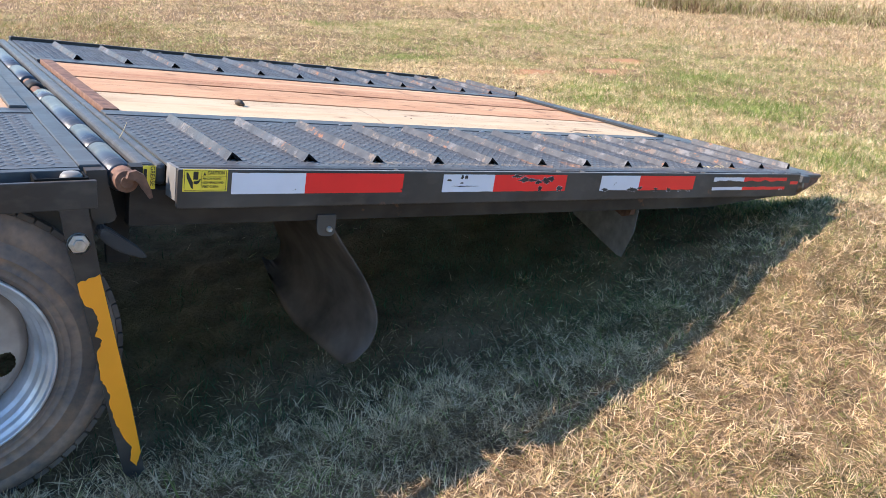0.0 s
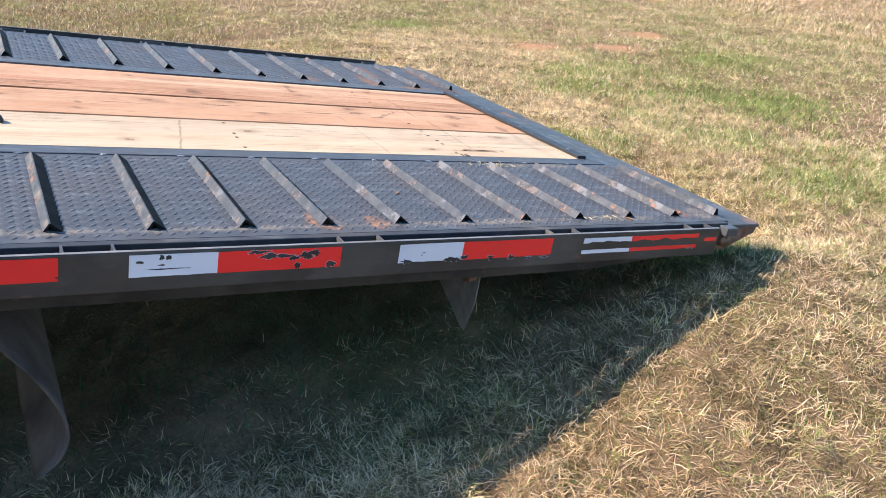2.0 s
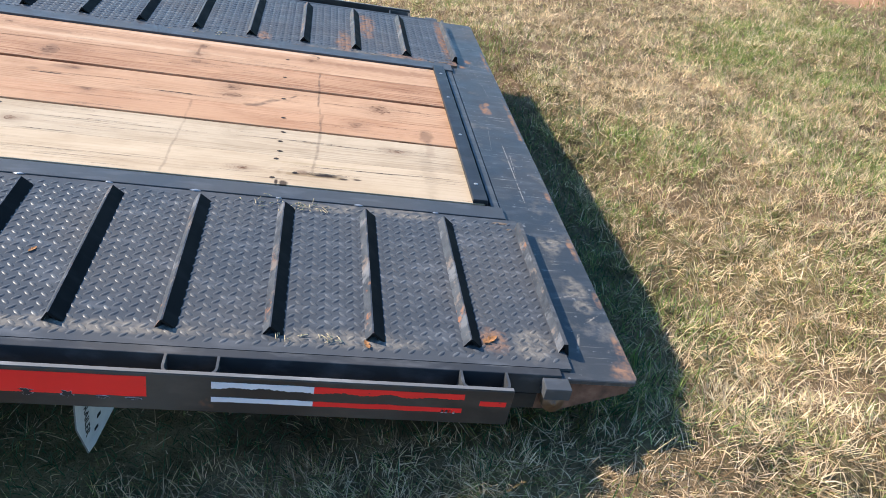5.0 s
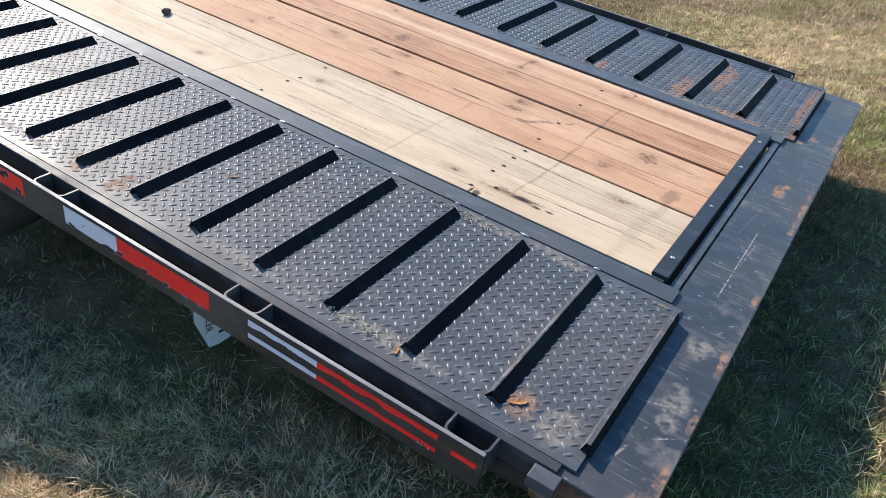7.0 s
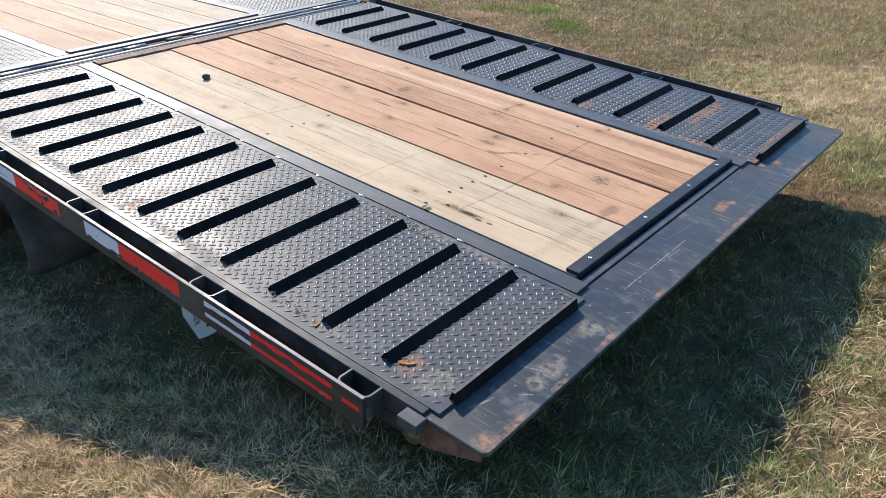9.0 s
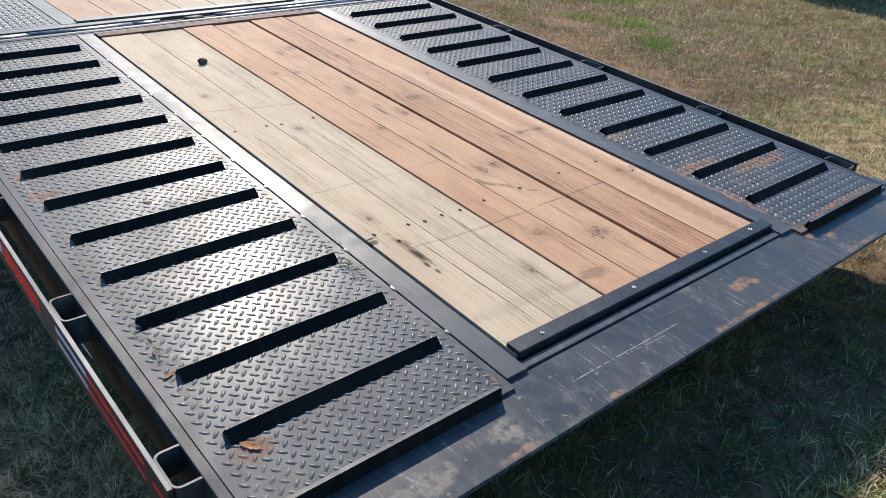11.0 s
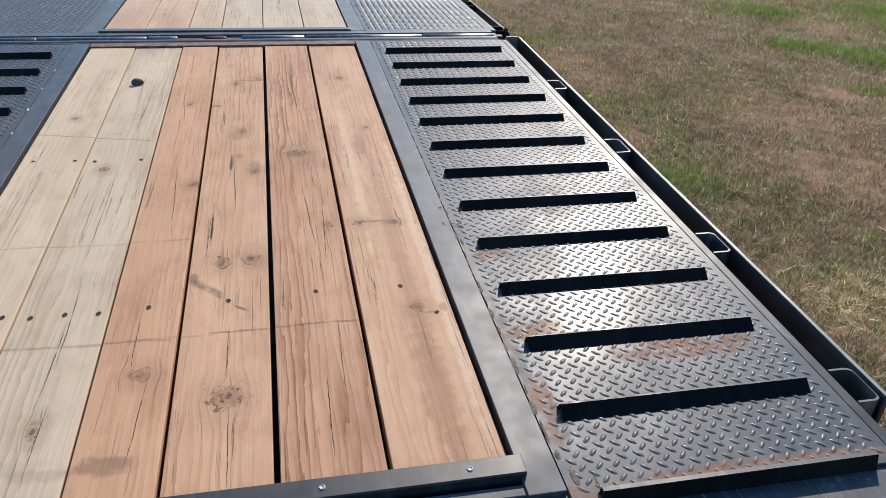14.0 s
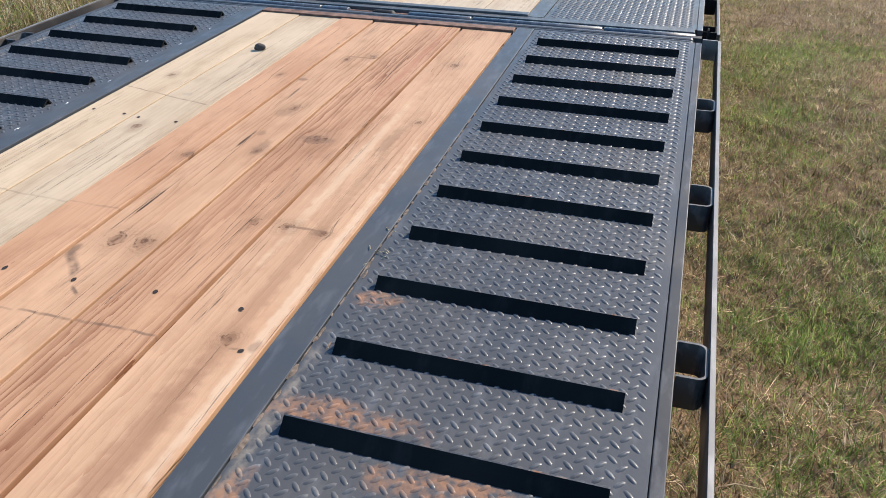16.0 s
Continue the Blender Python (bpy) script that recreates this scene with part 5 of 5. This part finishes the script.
for i in range(6):
    y = -1.15 + 0.04 * i
    box(bm, 1.697, 1.700, y, y + 0.022, -0.235 + 0.004 * i, -0.165 + 0.004 * i)
box(bm, 1.697, 1.700, -1.12, -0.98, -0.268, -0.258)
part("plate_bars", bm, M_ALU, dovetail)
bm = bmesh.new()
prism(bm, [(-1.205, -0.13), (-1.0, -0.13), (-1.10, -0.170), (-1.16, -0.183), (-1.198, -0.165)], "x", 1.672, 1.696)
part("plate_bracket", bm, M_RUST, dovetail, "rusty bracket over the registration plate")

for ob in dovetail.children:
    if ob.name.startswith(("plate", "lettering")) and min(v.co.x for v in ob.data.vertices) > 1.6:
        for v in ob.data.vertices:
            v.co.x += 0.2 * (v.co.y + 1.19)

# hinge: barrels on one line, the pin with its bent handle
hy = [(-1.21, -0.99), (-0.986, -0.773), (-0.769, -0.336), (-0.332, -0.21), (0.06, 0.33), (0.336, 0.86), (0.866, 1.21)]
for a, b in hy:
    bm = bmesh.new()
    lathe(bm, [(0.016, a), (0.029, a), (0.032, a + 0.003), (0.032, b - 0.003), (0.029, b), (0.016, b)], (-0.043, 0, HINGE_Z - 0.028), "y", 28)
    part("hinge_barrel", bm, M_HINGE, trailer, smooth=True)
bm = bmesh.new()
lathe(bm, [(0.0005, -1.235), (0.017, -1.235), (0.017, 1.235), (0.0005, 1.235)], (-0.045, 0, HINGE_Z - 0.022), "y", 20)
part("hinge_pin", bm, M_RUST, trailer, "rusty hinge pin", True)
bm = bmesh.new()
lathe(bm, [(0.017, -0.10), (0.026, -0.098), (0.030, -0.085), (0.030, -0.015), (0.026, -0.005), (0.0205, -0.004), (0.0205, 0.030)], (-0.043, 0, HINGE_Z - 0.026), "y", 24)
part("hinge_collar", bm, M_DARK, trailer, "black collar on the hinge pin", True)
bm = bmesh.new()
lathe(bm, [(0.012, -1.265), (0.024, -1.262), (0.026, -1.25), (0.026, -1.22), (0.02, -1.212)], (-0.045, 0, HINGE_Z - 0.024), "y", 20)
lathe(bm, [(0.0005, -1.268), (0.013, -1.268), (0.015, -1.262)], (-0.045, 0, HINGE_Z - 0.024), "y", 16)
prism(bm, [(-0.045, 0.742), (-0.03, 0.745), (-0.014, 0.735), (0.0, 0.70), (0.003, 0.684), (-0.004, 0.682), (-0.016, 0.700), (-0.03, 0.722), (-0.05, 0.728)], "y", -1.285, -1.272)
part("pin_handle", bm, M_RUST, trailer, "rusty pin end with a bent handle")
bm = bmesh.new()
for i in range(18):
    a0, a1 = i * 2 * math.pi / 20, (i + 1) * 2 * math.pi / 20
    p = [(-0.02 + r * math.cos(a), 0.745 + r * math.sin(a)) for a, r in ((a0, 0.030), (a1, 0.030), (a1, 0.022), (a0, 0.022))]
    prism(bm, p, "y", 1.25, 1.257)
part("pull_ring", bm, M_CLEAT, trailer, "bent steel ring on the hinge pin")

# main deck ahead of the hinge
FRONT = -5.2
bm = boxes((FRONT, -0.085, -1.20, 1.20, HINGE_Z - 0.16, HINGE_Z - 0.045), bevel=0.004)
deck = part("main_deck", bm, M_FRAME, trailer, "level main deck with tread plates and planks")
part("end_bar", boxes((-0.128, -0.082, -1.205, 1.205, HINGE_Z - 0.03, HINGE_Z + 0.002), bevel=0.003), M_STRIP, deck)
for s in (-1, 1):
    lo, hi = sorted((s * 0.612, s * 1.212))
    part("tread_plate", boxes((FRONT, -0.13, lo, hi, HINGE_Z - 0.02, HINGE_Z)), M_TREAD, deck)
    me = lugs(-2.6, -0.135, lo, hi)
    ob = new("tread_pattern", me)
    ob.parent, ob.location = deck, (0, 0, HINGE_Z)
    tagged(ob, kind="stuff")
    lo, hi = sorted((s * 0.540, s * 0.609))
    part("flat_strip", boxes((FRONT, -0.13, lo, hi, HINGE_Z - 0.03, HINGE_Z + 0.0025)), M_STRIP, deck)
    lo, hi = sorted((s * 1.2135, s * 1.236))
    part("edge_angle", boxes((FRONT, -0.13, lo, hi, HINGE_Z - 0.05, HINGE_Z - 0.001), bevel=0.002), M_STRIP, deck)
    lo, hi = sorted((s * 1.289, s * 1.3005))
    part("rub_rail", boxes((FRONT, -0.112, lo, hi, HINGE_Z - 0.068, HINGE_Z - 0.008), bevel=0.002), M_FRAME, deck)
    for k in range(8):
        a = -0.175 - 0.62 * k
        bm = bmesh.new()
        y0, y1 = s * 1.237, s * 1.2885
        prism(bm, [(a - 0.05, y0), (a - 0.05, y1), (a + 0.05, y1), (a + 0.05, y0), (a + 0.045, y0), (a + 0.045, y1 - s * 0.005), (a - 0.045, y1 - s * 0.005), (a - 0.045, y0)], "z", HINGE_Z - 0.07, HINGE_Z - 0.004)
        part("stake_pocket", bm, M_CLEAT, deck)
for i, (a, b) in enumerate(zip(PLANK_Y, PLANK_Y[1:])):
    ob = plank(FRONT, -0.175, a, b, (M_ROSY, M_ROSY, M_TAN, M_PALE, M_PALE, M_PALE)[i], [], deck)
    ob.location = (0, 0, HINGE_Z)
part("end_strip", boxes((-0.176, -0.131, -0.545, 0.545, HINGE_Z - 0.01, HINGE_Z + 0.010), bevel=0.003), M_STRIP, deck)

# frame end by the hinge, the marked bar and the hook below it
bm = bmesh.new()
prism(bm, [(-0.12, 0.737), (-0.079, 0.737), (-0.077, 0.71), (-0.061, 0.632), (-0.066, 0.623), (-0.078, 0.618), (-0.100, 0.618), (-0.108, 0.624), (-0.113, 0.640)], "y", -1.236, -1.205)
part("hinge_knuckle", bm, M_FRAME, trailer)
part("knuckle_plate", boxes((-0.07, -0.02, -1.17, -1.15, 0.50, 0.70)), M_DARK, trailer)
bm = bmesh.new()
lathe(bm, [(0.0005, 0.742), (0.016, 0.741), (0.021, 0.736), (0.024, 0.722), (0.024, 0.67)], (0, 0, 0), "y", 24)
bmesh.ops.rotate(bm, verts=bm.verts, matrix=Matrix(((1, 0, 0), (0, 0, -1), (0, 1, 0))))
bmesh.ops.translate(bm, verts=bm.verts, vec=(-0.153, -1.262, 0.0))
part("pocket_cap", bm, M_SCUFF, trailer, "rubbed rounded cap welded behind the rail", True)
bm = bmesh.new()
prism(bm, [(-0.187, 0.685), (-0.132, 0.685), (-0.110, 0.527), (-0.079, 0.346), (-0.053, 0.204), (-0.027, 0.015), (-0.050, -0.012), (-0.073, 0.018), (-0.100, 0.166), (-0.127, 0.342), (-0.152, 0.482), (-0.171, 0.578)], "y", -1.30, -1.292)
bar = part("stabiliser_bar", bm, M_FRAME, trailer, "flat steel bar with worn orange reflective tape")
bm = bmesh.new()
bites = [(-0.158, 0.511), (-0.112, 0.527), (-0.055, 0.205), (-0.034, 0.065), (-0.045, 0.03), (-0.058, 0.05), (-0.055, 0.085), (-0.071, 0.11), (-0.089, 0.16), (-0.102, 0.21), (-0.099, 0.233), (-0.117, 0.274), (-0.124, 0.342), (-0.112, 0.37), (-0.125, 0.382), (-0.118, 0.415), (-0.127, 0.447), (-0.146, 0.462)]
frayed = []
for (xa, za), (xb, zb) in zip(bites, bites[1:] + bites[:1]):
    k = max(2, int(math.hypot(xb - xa, zb - za) / 0.006))
    straight = (xa, za) in bites[1:3]
    for i in range(k):
        x, z = xa + (xb - xa) * i / k, za + (zb - za) * i / k
        frayed.append((x + (0.0 if straight else 0.004 * noise.noise(Vector((z * 90, x * 90, 1)))), z + (0.0 if straight else 0.005 * noise.noise(Vector((x * 110, z * 60, 7))))))
prism(bm, frayed, "y", -1.3015, -1.3003)
part("orange_tape", bm, M_ORANGE, trailer, "worn orange reflective tape with torn edges")
bm = bmesh.new()
lathe(bm, [(0.0005, -1.316), (0.012, -1.316), (0.0125, -1.308), (0.021, -1.307), (0.022, -1.300)], (-0.152, 0, 0.60), "y", 6)
lathe(bm, [(0.0225, -1.3065), (0.0225, -1.3)], (-0.152, 0, 0.60), "y", 24)
part("bar_bolt", bm, M_ZINC, trailer, "zinc hex bolt with washer")
bm = bmesh.new()
prism(bm, [(-0.107, 0.614), (-0.103, 0.620), (-0.097, 0.622), (-0.079, 0.612), (-0.046, 0.584), (-0.020, 0.562), (-0.004, 0.543), (-0.018, 0.542), (-0.069, 0.563), (-0.098, 0.588), (-0.107, 0.602)], "y", -1.275, -1.240)
bmesh.ops.bevel(bm, geom=list(bm.edges), offset=0.004, segments=2, affect="EDGES")
part("latch_hook", bm, M_EDGE, trailer, "worn steel latch hook below the hinge")
# unseen beams, added to block skylight and deepen the shade under the deck
for y in (-0.47, 0.47):
    bm = bmesh.new()
    for lo, hi, d in ((-0.01, 0.01, 0.0), (-0.07, 0.07, 1.0)):
        top, foot = HINGE_Z - 0.165, HINGE_Z - 0.34
        if d:
            prism(bm, [(FRONT, foot), (0.2, foot), (1.7, 0.50), (1.7, 0.512), (0.2, foot + 0.012), (FRONT, foot + 0.012)], "y", y + lo, y + hi)
        else:
            prism(bm, [(FRONT, foot + 0.011), (0.2, foot + 0.011), (1.7, 0.511), (1.7, 0.56), (0.0, top), (FRONT, top)], "y", y + lo, y + hi)
    part("shade_beam", bm, M_DARK, trailer)
part("axle_beam", boxes((-0.5, -0.42, -1.0, 1.0, 0.27, 0.35)), M_DARK, trailer)


def wheel(x, z, y0, s):
    """A dual road wheel: tyre with tread grooves, dished rim with hand holes."""
    bm = bmesh.new()
    R = 0.362
    prof = [(0.205, 0.03), (0.219, 0.004), (0.226, -0.002), (0.231, -0.006), (0.2325, -0.008), (0.2345, -0.008), (0.2355, -0.0065), (0.246, -0.009), (0.2465, -0.0105), (0.2485, -0.0105), (0.249, -0.009), (0.268, -0.012), (0.2685, -0.0135), (0.271, -0.0135), (0.2715, -0.0122), (0.298, -0.0125), (0.299, -0.0105), (0.302, -0.0105), (0.303, -0.012), (0.335, 0.002), (0.352, 0.02), (0.360, 0.035), (R, 0.06), (0.354, 0.062), (0.354, 0.07), (R, 0.072),
            (R, 0.10), (0.354, 0.102), (0.354, 0.11), (R, 0.112), (R, 0.15), (0.352, 0.185), (0.305, 0.21), (0.222, 0.20), (0.205, 0.17)]
    lathe(bm, [(r, y0 + s * w) for r, w in prof], (x, 0, z), "y", 72)
    w = part("wheel", bm, M_TYRE, trailer, "dusty black road tyre", True)
    for i in range(60):
        bm2 = bmesh.new()
        a = 2 * math.pi * i / 60
        c, sn = math.cos(a), math.sin(a)
        vs = box(bm2, -0.0168, 0.0168, *sorted((y0 + s * 0.016, y0 + s * 0.058)), 0.350, 0.3632, 0.002)
        for v in bm2.verts:
            px, pz = v.co.x, v.co.z
            v.co.x, v.co.z = x + px * c + pz * sn, z - px * sn + pz * c
        part("tread_block", bm2, M_RUBBER, w)
    bm = bmesh.new()
    lathe(bm, [(r, y0 + s * d) for r, d in ((0.2215, 0.002), (0.2225, -0.006), (0.2205, -0.011), (0.2165, -0.012), (0.2145, -0.009), (0.2135, -0.001), (0.2125, 0.001), (0.2055, 0.003), (0.2035, 0.005), (0.2025, 0.016), (0.2015, 0.018), (0.1955, 0.022), (0.1945, 0.024), (0.1925, 0.042), (0.1915, 0.044), (0.1845, 0.05), (0.1835, 0.052), (0.1785, 0.10))], (x, 0, z), "y", 64)
    part("rim", bm, M_RIM, w, "dull silver steel rim", True)
    bm = bmesh.new()
    n = 288
    rad = [0.178, 0.166] + [0.160 - 0.003 * k for k in range(21)] + [0.085, 0.07, 0.0005]
    dep = [0.10, 0.086] + [0.080 - 0.004 * math.sin(math.pi * k / 20) for k in range(21)] + [0.090, 0.092, 0.092]
    rings = [[bm.verts.new((x + r * math.cos(2 * math.pi * i / n), y0 + s * d, z + r * math.sin(2 * math.pi * i / n))) for i in range(n)] for r, d in zip(rad, dep)]
    for k in range(len(rings) - 1):
        for i in range(n):
            off = (i + 52.5) % 72 - 36
            if (off / 10.0) ** 2 + (((rad[k] + rad[k + 1]) / 2 - 0.134) / 0.022) ** 2 < 1:
                continue
            bm.faces.new((rings[k][i], rings[k][(i + 1) % n], rings[k + 1][(i + 1) % n], rings[k + 1][i]))
    part("rim_disc", bm, M_RIMD, w, "dirty brown wheel disc with hand holes", True)
    part("hub", boxes((x - 0.05, x + 0.05, *sorted((y0 + s * 0.05, y0 + s * 0.12)), z - 0.05, z + 0.05), bevel=0.02), M_RIMD, w)
    return w


wheel(-0.415, 0.33, -1.245, 1)
wheel(-0.415, 0.33, 1.245, -1)

# ---- small things on the deck ----
DM = pose(0, 0, HINGE_Z, 0, TILT, 0)
bm = bmesh.new()
bmesh.ops.create_icosphere(bm, subdivisions=3, radius=0.017)
for v in bm.verts:
    n = noise.noise(v.co * 70)
    v.co = Vector((v.co.x * 0.85, v.co.y * 1.15, max(v.co.z * 0.72, -0.008))) * (1 + 0.35 * n)
stone = part("stone", bm, M_STONE, None)
stone.matrix_world = DM @ pose(0.570, -0.30, 0.0075, 0, 0, 20)
tagged(stone, "small dark brown stone lying on a plank", "stone")


def leaf(x, y, z, turn, size, label):
    """A curled dead leaf with a pointed outline and a stalk."""
    bm = bmesh.new()
    prof = [(-1, 0.0), (-0.7, 0.22), (-0.35, 0.36), (-0.1, 0.24), (0.15, 0.42), (0.4, 0.26), (0.65, 0.24), (1.0, 0.0)]
    mid = [bm.verts.new((u * size, 0, 0.10 * size * (u * u))) for u, _ in prof]
    for s in (1, -1):
        side = [bm.verts.new((u * size, s * w * size, size * (0.10 * u * u + 0.5 * w * w + 0.03 * math.sin(9 * u)))) for u, w in prof[1:-1]]
        row = [mid[0]] + side + [mid[-1]]
        for i in range(len(prof) - 1):
            f = [mid[i], mid[i + 1], row[i + 1], row[i]]
            bm.faces.new([v for k, v in enumerate(f) if v not in f[:k]])
    ob = part("leaf", bm, M_LEAF, None)
    so = ob.modifiers.new("thickness", "SOLIDIFY")
    so.thickness = 0.0006
    ob.matrix_world = DM @ pose(x, y, z, 0, 0, turn)
    return tagged(ob, label, "leaf", "dead leaves")


leaf(2.505, -1.135, 0.002, 35, 0.022, "crumpled orange-brown dead leaf on tread plate")
leaf(2.245, -1.175, 0.002, 110, 0.014, "small curled brown leaf on tread plate")
leaf(1.55, -0.93, 0.002, 60, 0.012, "small yellow-brown leaf on tread plate")
bm = bmesh.new()
pts = [Vector((0, 0, 0)), Vector((0.015, 0.004, 0.008)), Vector((0.032, 0.010, 0.018)), Vector((0.05, 0.016, 0.032))]
for a, b, r0, r1 in zip(pts, pts[1:], (0.0014, 0.0012, 0.001), (0.0012, 0.001, 0.0006)):
    d = (b - a).to_track_quat("Z", "Y").to_matrix()
    rings = [[bm.verts.new(p + d @ Vector((r * math.cos(t), r * math.sin(t), 0))) for t in np.arange(6) * math.pi / 3] for p, r in ((a, r0), (b, r1))]
    for i in range(6):
        bm.faces.new((rings[0][i], rings[0][(i + 1) % 6], rings[1][(i + 1) % 6], rings[1][i]))
twig = part("twig", bm, M_TWIG, None)
twig.matrix_world = DM @ pose(0.012, -0.955, 0.004, 0, 0, 40)
tagged(twig, "dry straw stalk lying across the hinge", "twig")


def litter(places):
    """Short dry stalks lying flat on the plate, thrown round the places (x, y, spread, number)."""
    bm = bmesh.new()
    for cx, cy, r, n in places:
        for _ in range(n):
            x, y, a, ln = cx + rng.normal(0, r), max(-1.195, cy + rng.normal(0, r * 0.5)), rng.uniform(0, math.pi), rng.uniform(0.006, 0.022)
            dx, dy, w, z = ln * math.cos(a), ln * math.sin(a), 0.0009, rng.uniform(0.002, 0.006)
            vs = [bm.verts.new((x + u * dx - v * w * math.sin(a), y + u * dy + v * w * math.cos(a), z + h)) for u, v, h in ((-0.5, -1, 0), (0.5, -1, 0.002), (0.5, 1, 0.002), (-0.5, 1, 0), (0, 0, 0.0035))]
            for q in ((0, 1, 4), (1, 2, 4), (2, 3, 4), (3, 0, 4), (3, 2, 1, 0)):
                bm.faces.new([vs[k] for k in q])
    ob = part("straw_litter", bm, M_TWIG, None)
    ob.matrix_world = DM
    return tagged(ob, "bits of dry straw scattered on the tread plate", "straw", kind="stuff")


litter([(2.08, -0.645, 0.035, 22), (2.13, -0.655, 0.025, 10), (1.98, -0.64, 0.03, 6), (2.18, -1.168, 0.02, 9), (2.09, -1.172, 0.02, 7), (1.75, 0.622, 0.03, 8)])


# ---- low trailer parked far behind ----
def utility_trailer(x, y, turn):
    """A dark low trailer, of which the near wheel and side show."""
    car = tagged(new("utility_trailer"), "dark low utility trailer parked on the grass", "trailer")
    car.matrix_world = pose(x, y, float(ground_z(x, y)) + 0.02, 0, 0, turn)
    part("bed", boxes((-2.2, 2.2, -0.70, 0.70, 0.40, 0.50), (-2.2, 2.2, -0.72, -0.66, 0.36, 0.60), (-2.2, 2.2, 0.66, 0.72, 0.36, 0.60), bevel=0.01), M_TRUCK, car)
    part("drawbar", boxes((-3.2, -2.2, -0.05, 0.05, 0.38, 0.46), bevel=0.01), M_TRUCK, car)
    part("axle", boxes((-0.04, 0.04, -0.75, 0.75, 0.28, 0.36), bevel=0.01), M_TRUCK, car)
    for s in (-1, 1):
        bm = bmesh.new()
        prism(bm, [(-0.44, 0.60), (-0.36, 0.70), (0.36, 0.70), (0.44, 0.60), (0.42, 0.60), (0.35, 0.68), (-0.35, 0.68), (-0.42, 0.60)], "y", *sorted((s * 0.74, s * 0.98)))
        part("mudguard", bm, M_TRUCK, car)
        bm = bmesh.new()
        lathe(bm, [(0.19, s * 0.95), (0.21, s * 0.97), (0.28, s * 0.975), (0.315, s * 0.95), (0.32, s * 0.82), (0.29, s * 0.77), (0.19, s * 0.78)], (0, 0, 0.31), "y", 40)
        w = part("wheel", bm, M_TYRE, car, "black tyre", True)
        bm = bmesh.new()
        lathe(bm, [(0.20, s * 0.955), (0.19, s * 0.968), (0.175, s * 0.95), (0.16, s * 0.915), (0.10, s * 0.90), (0.06, s * 0.93), (0.0005, s * 0.935)], (0, 0, 0.31), "y", 32)
        part("rim", bm, M_RIM, w, "bright wheel rim", True)
    return car


utility_trailer(-2.65, 8.85, 0)
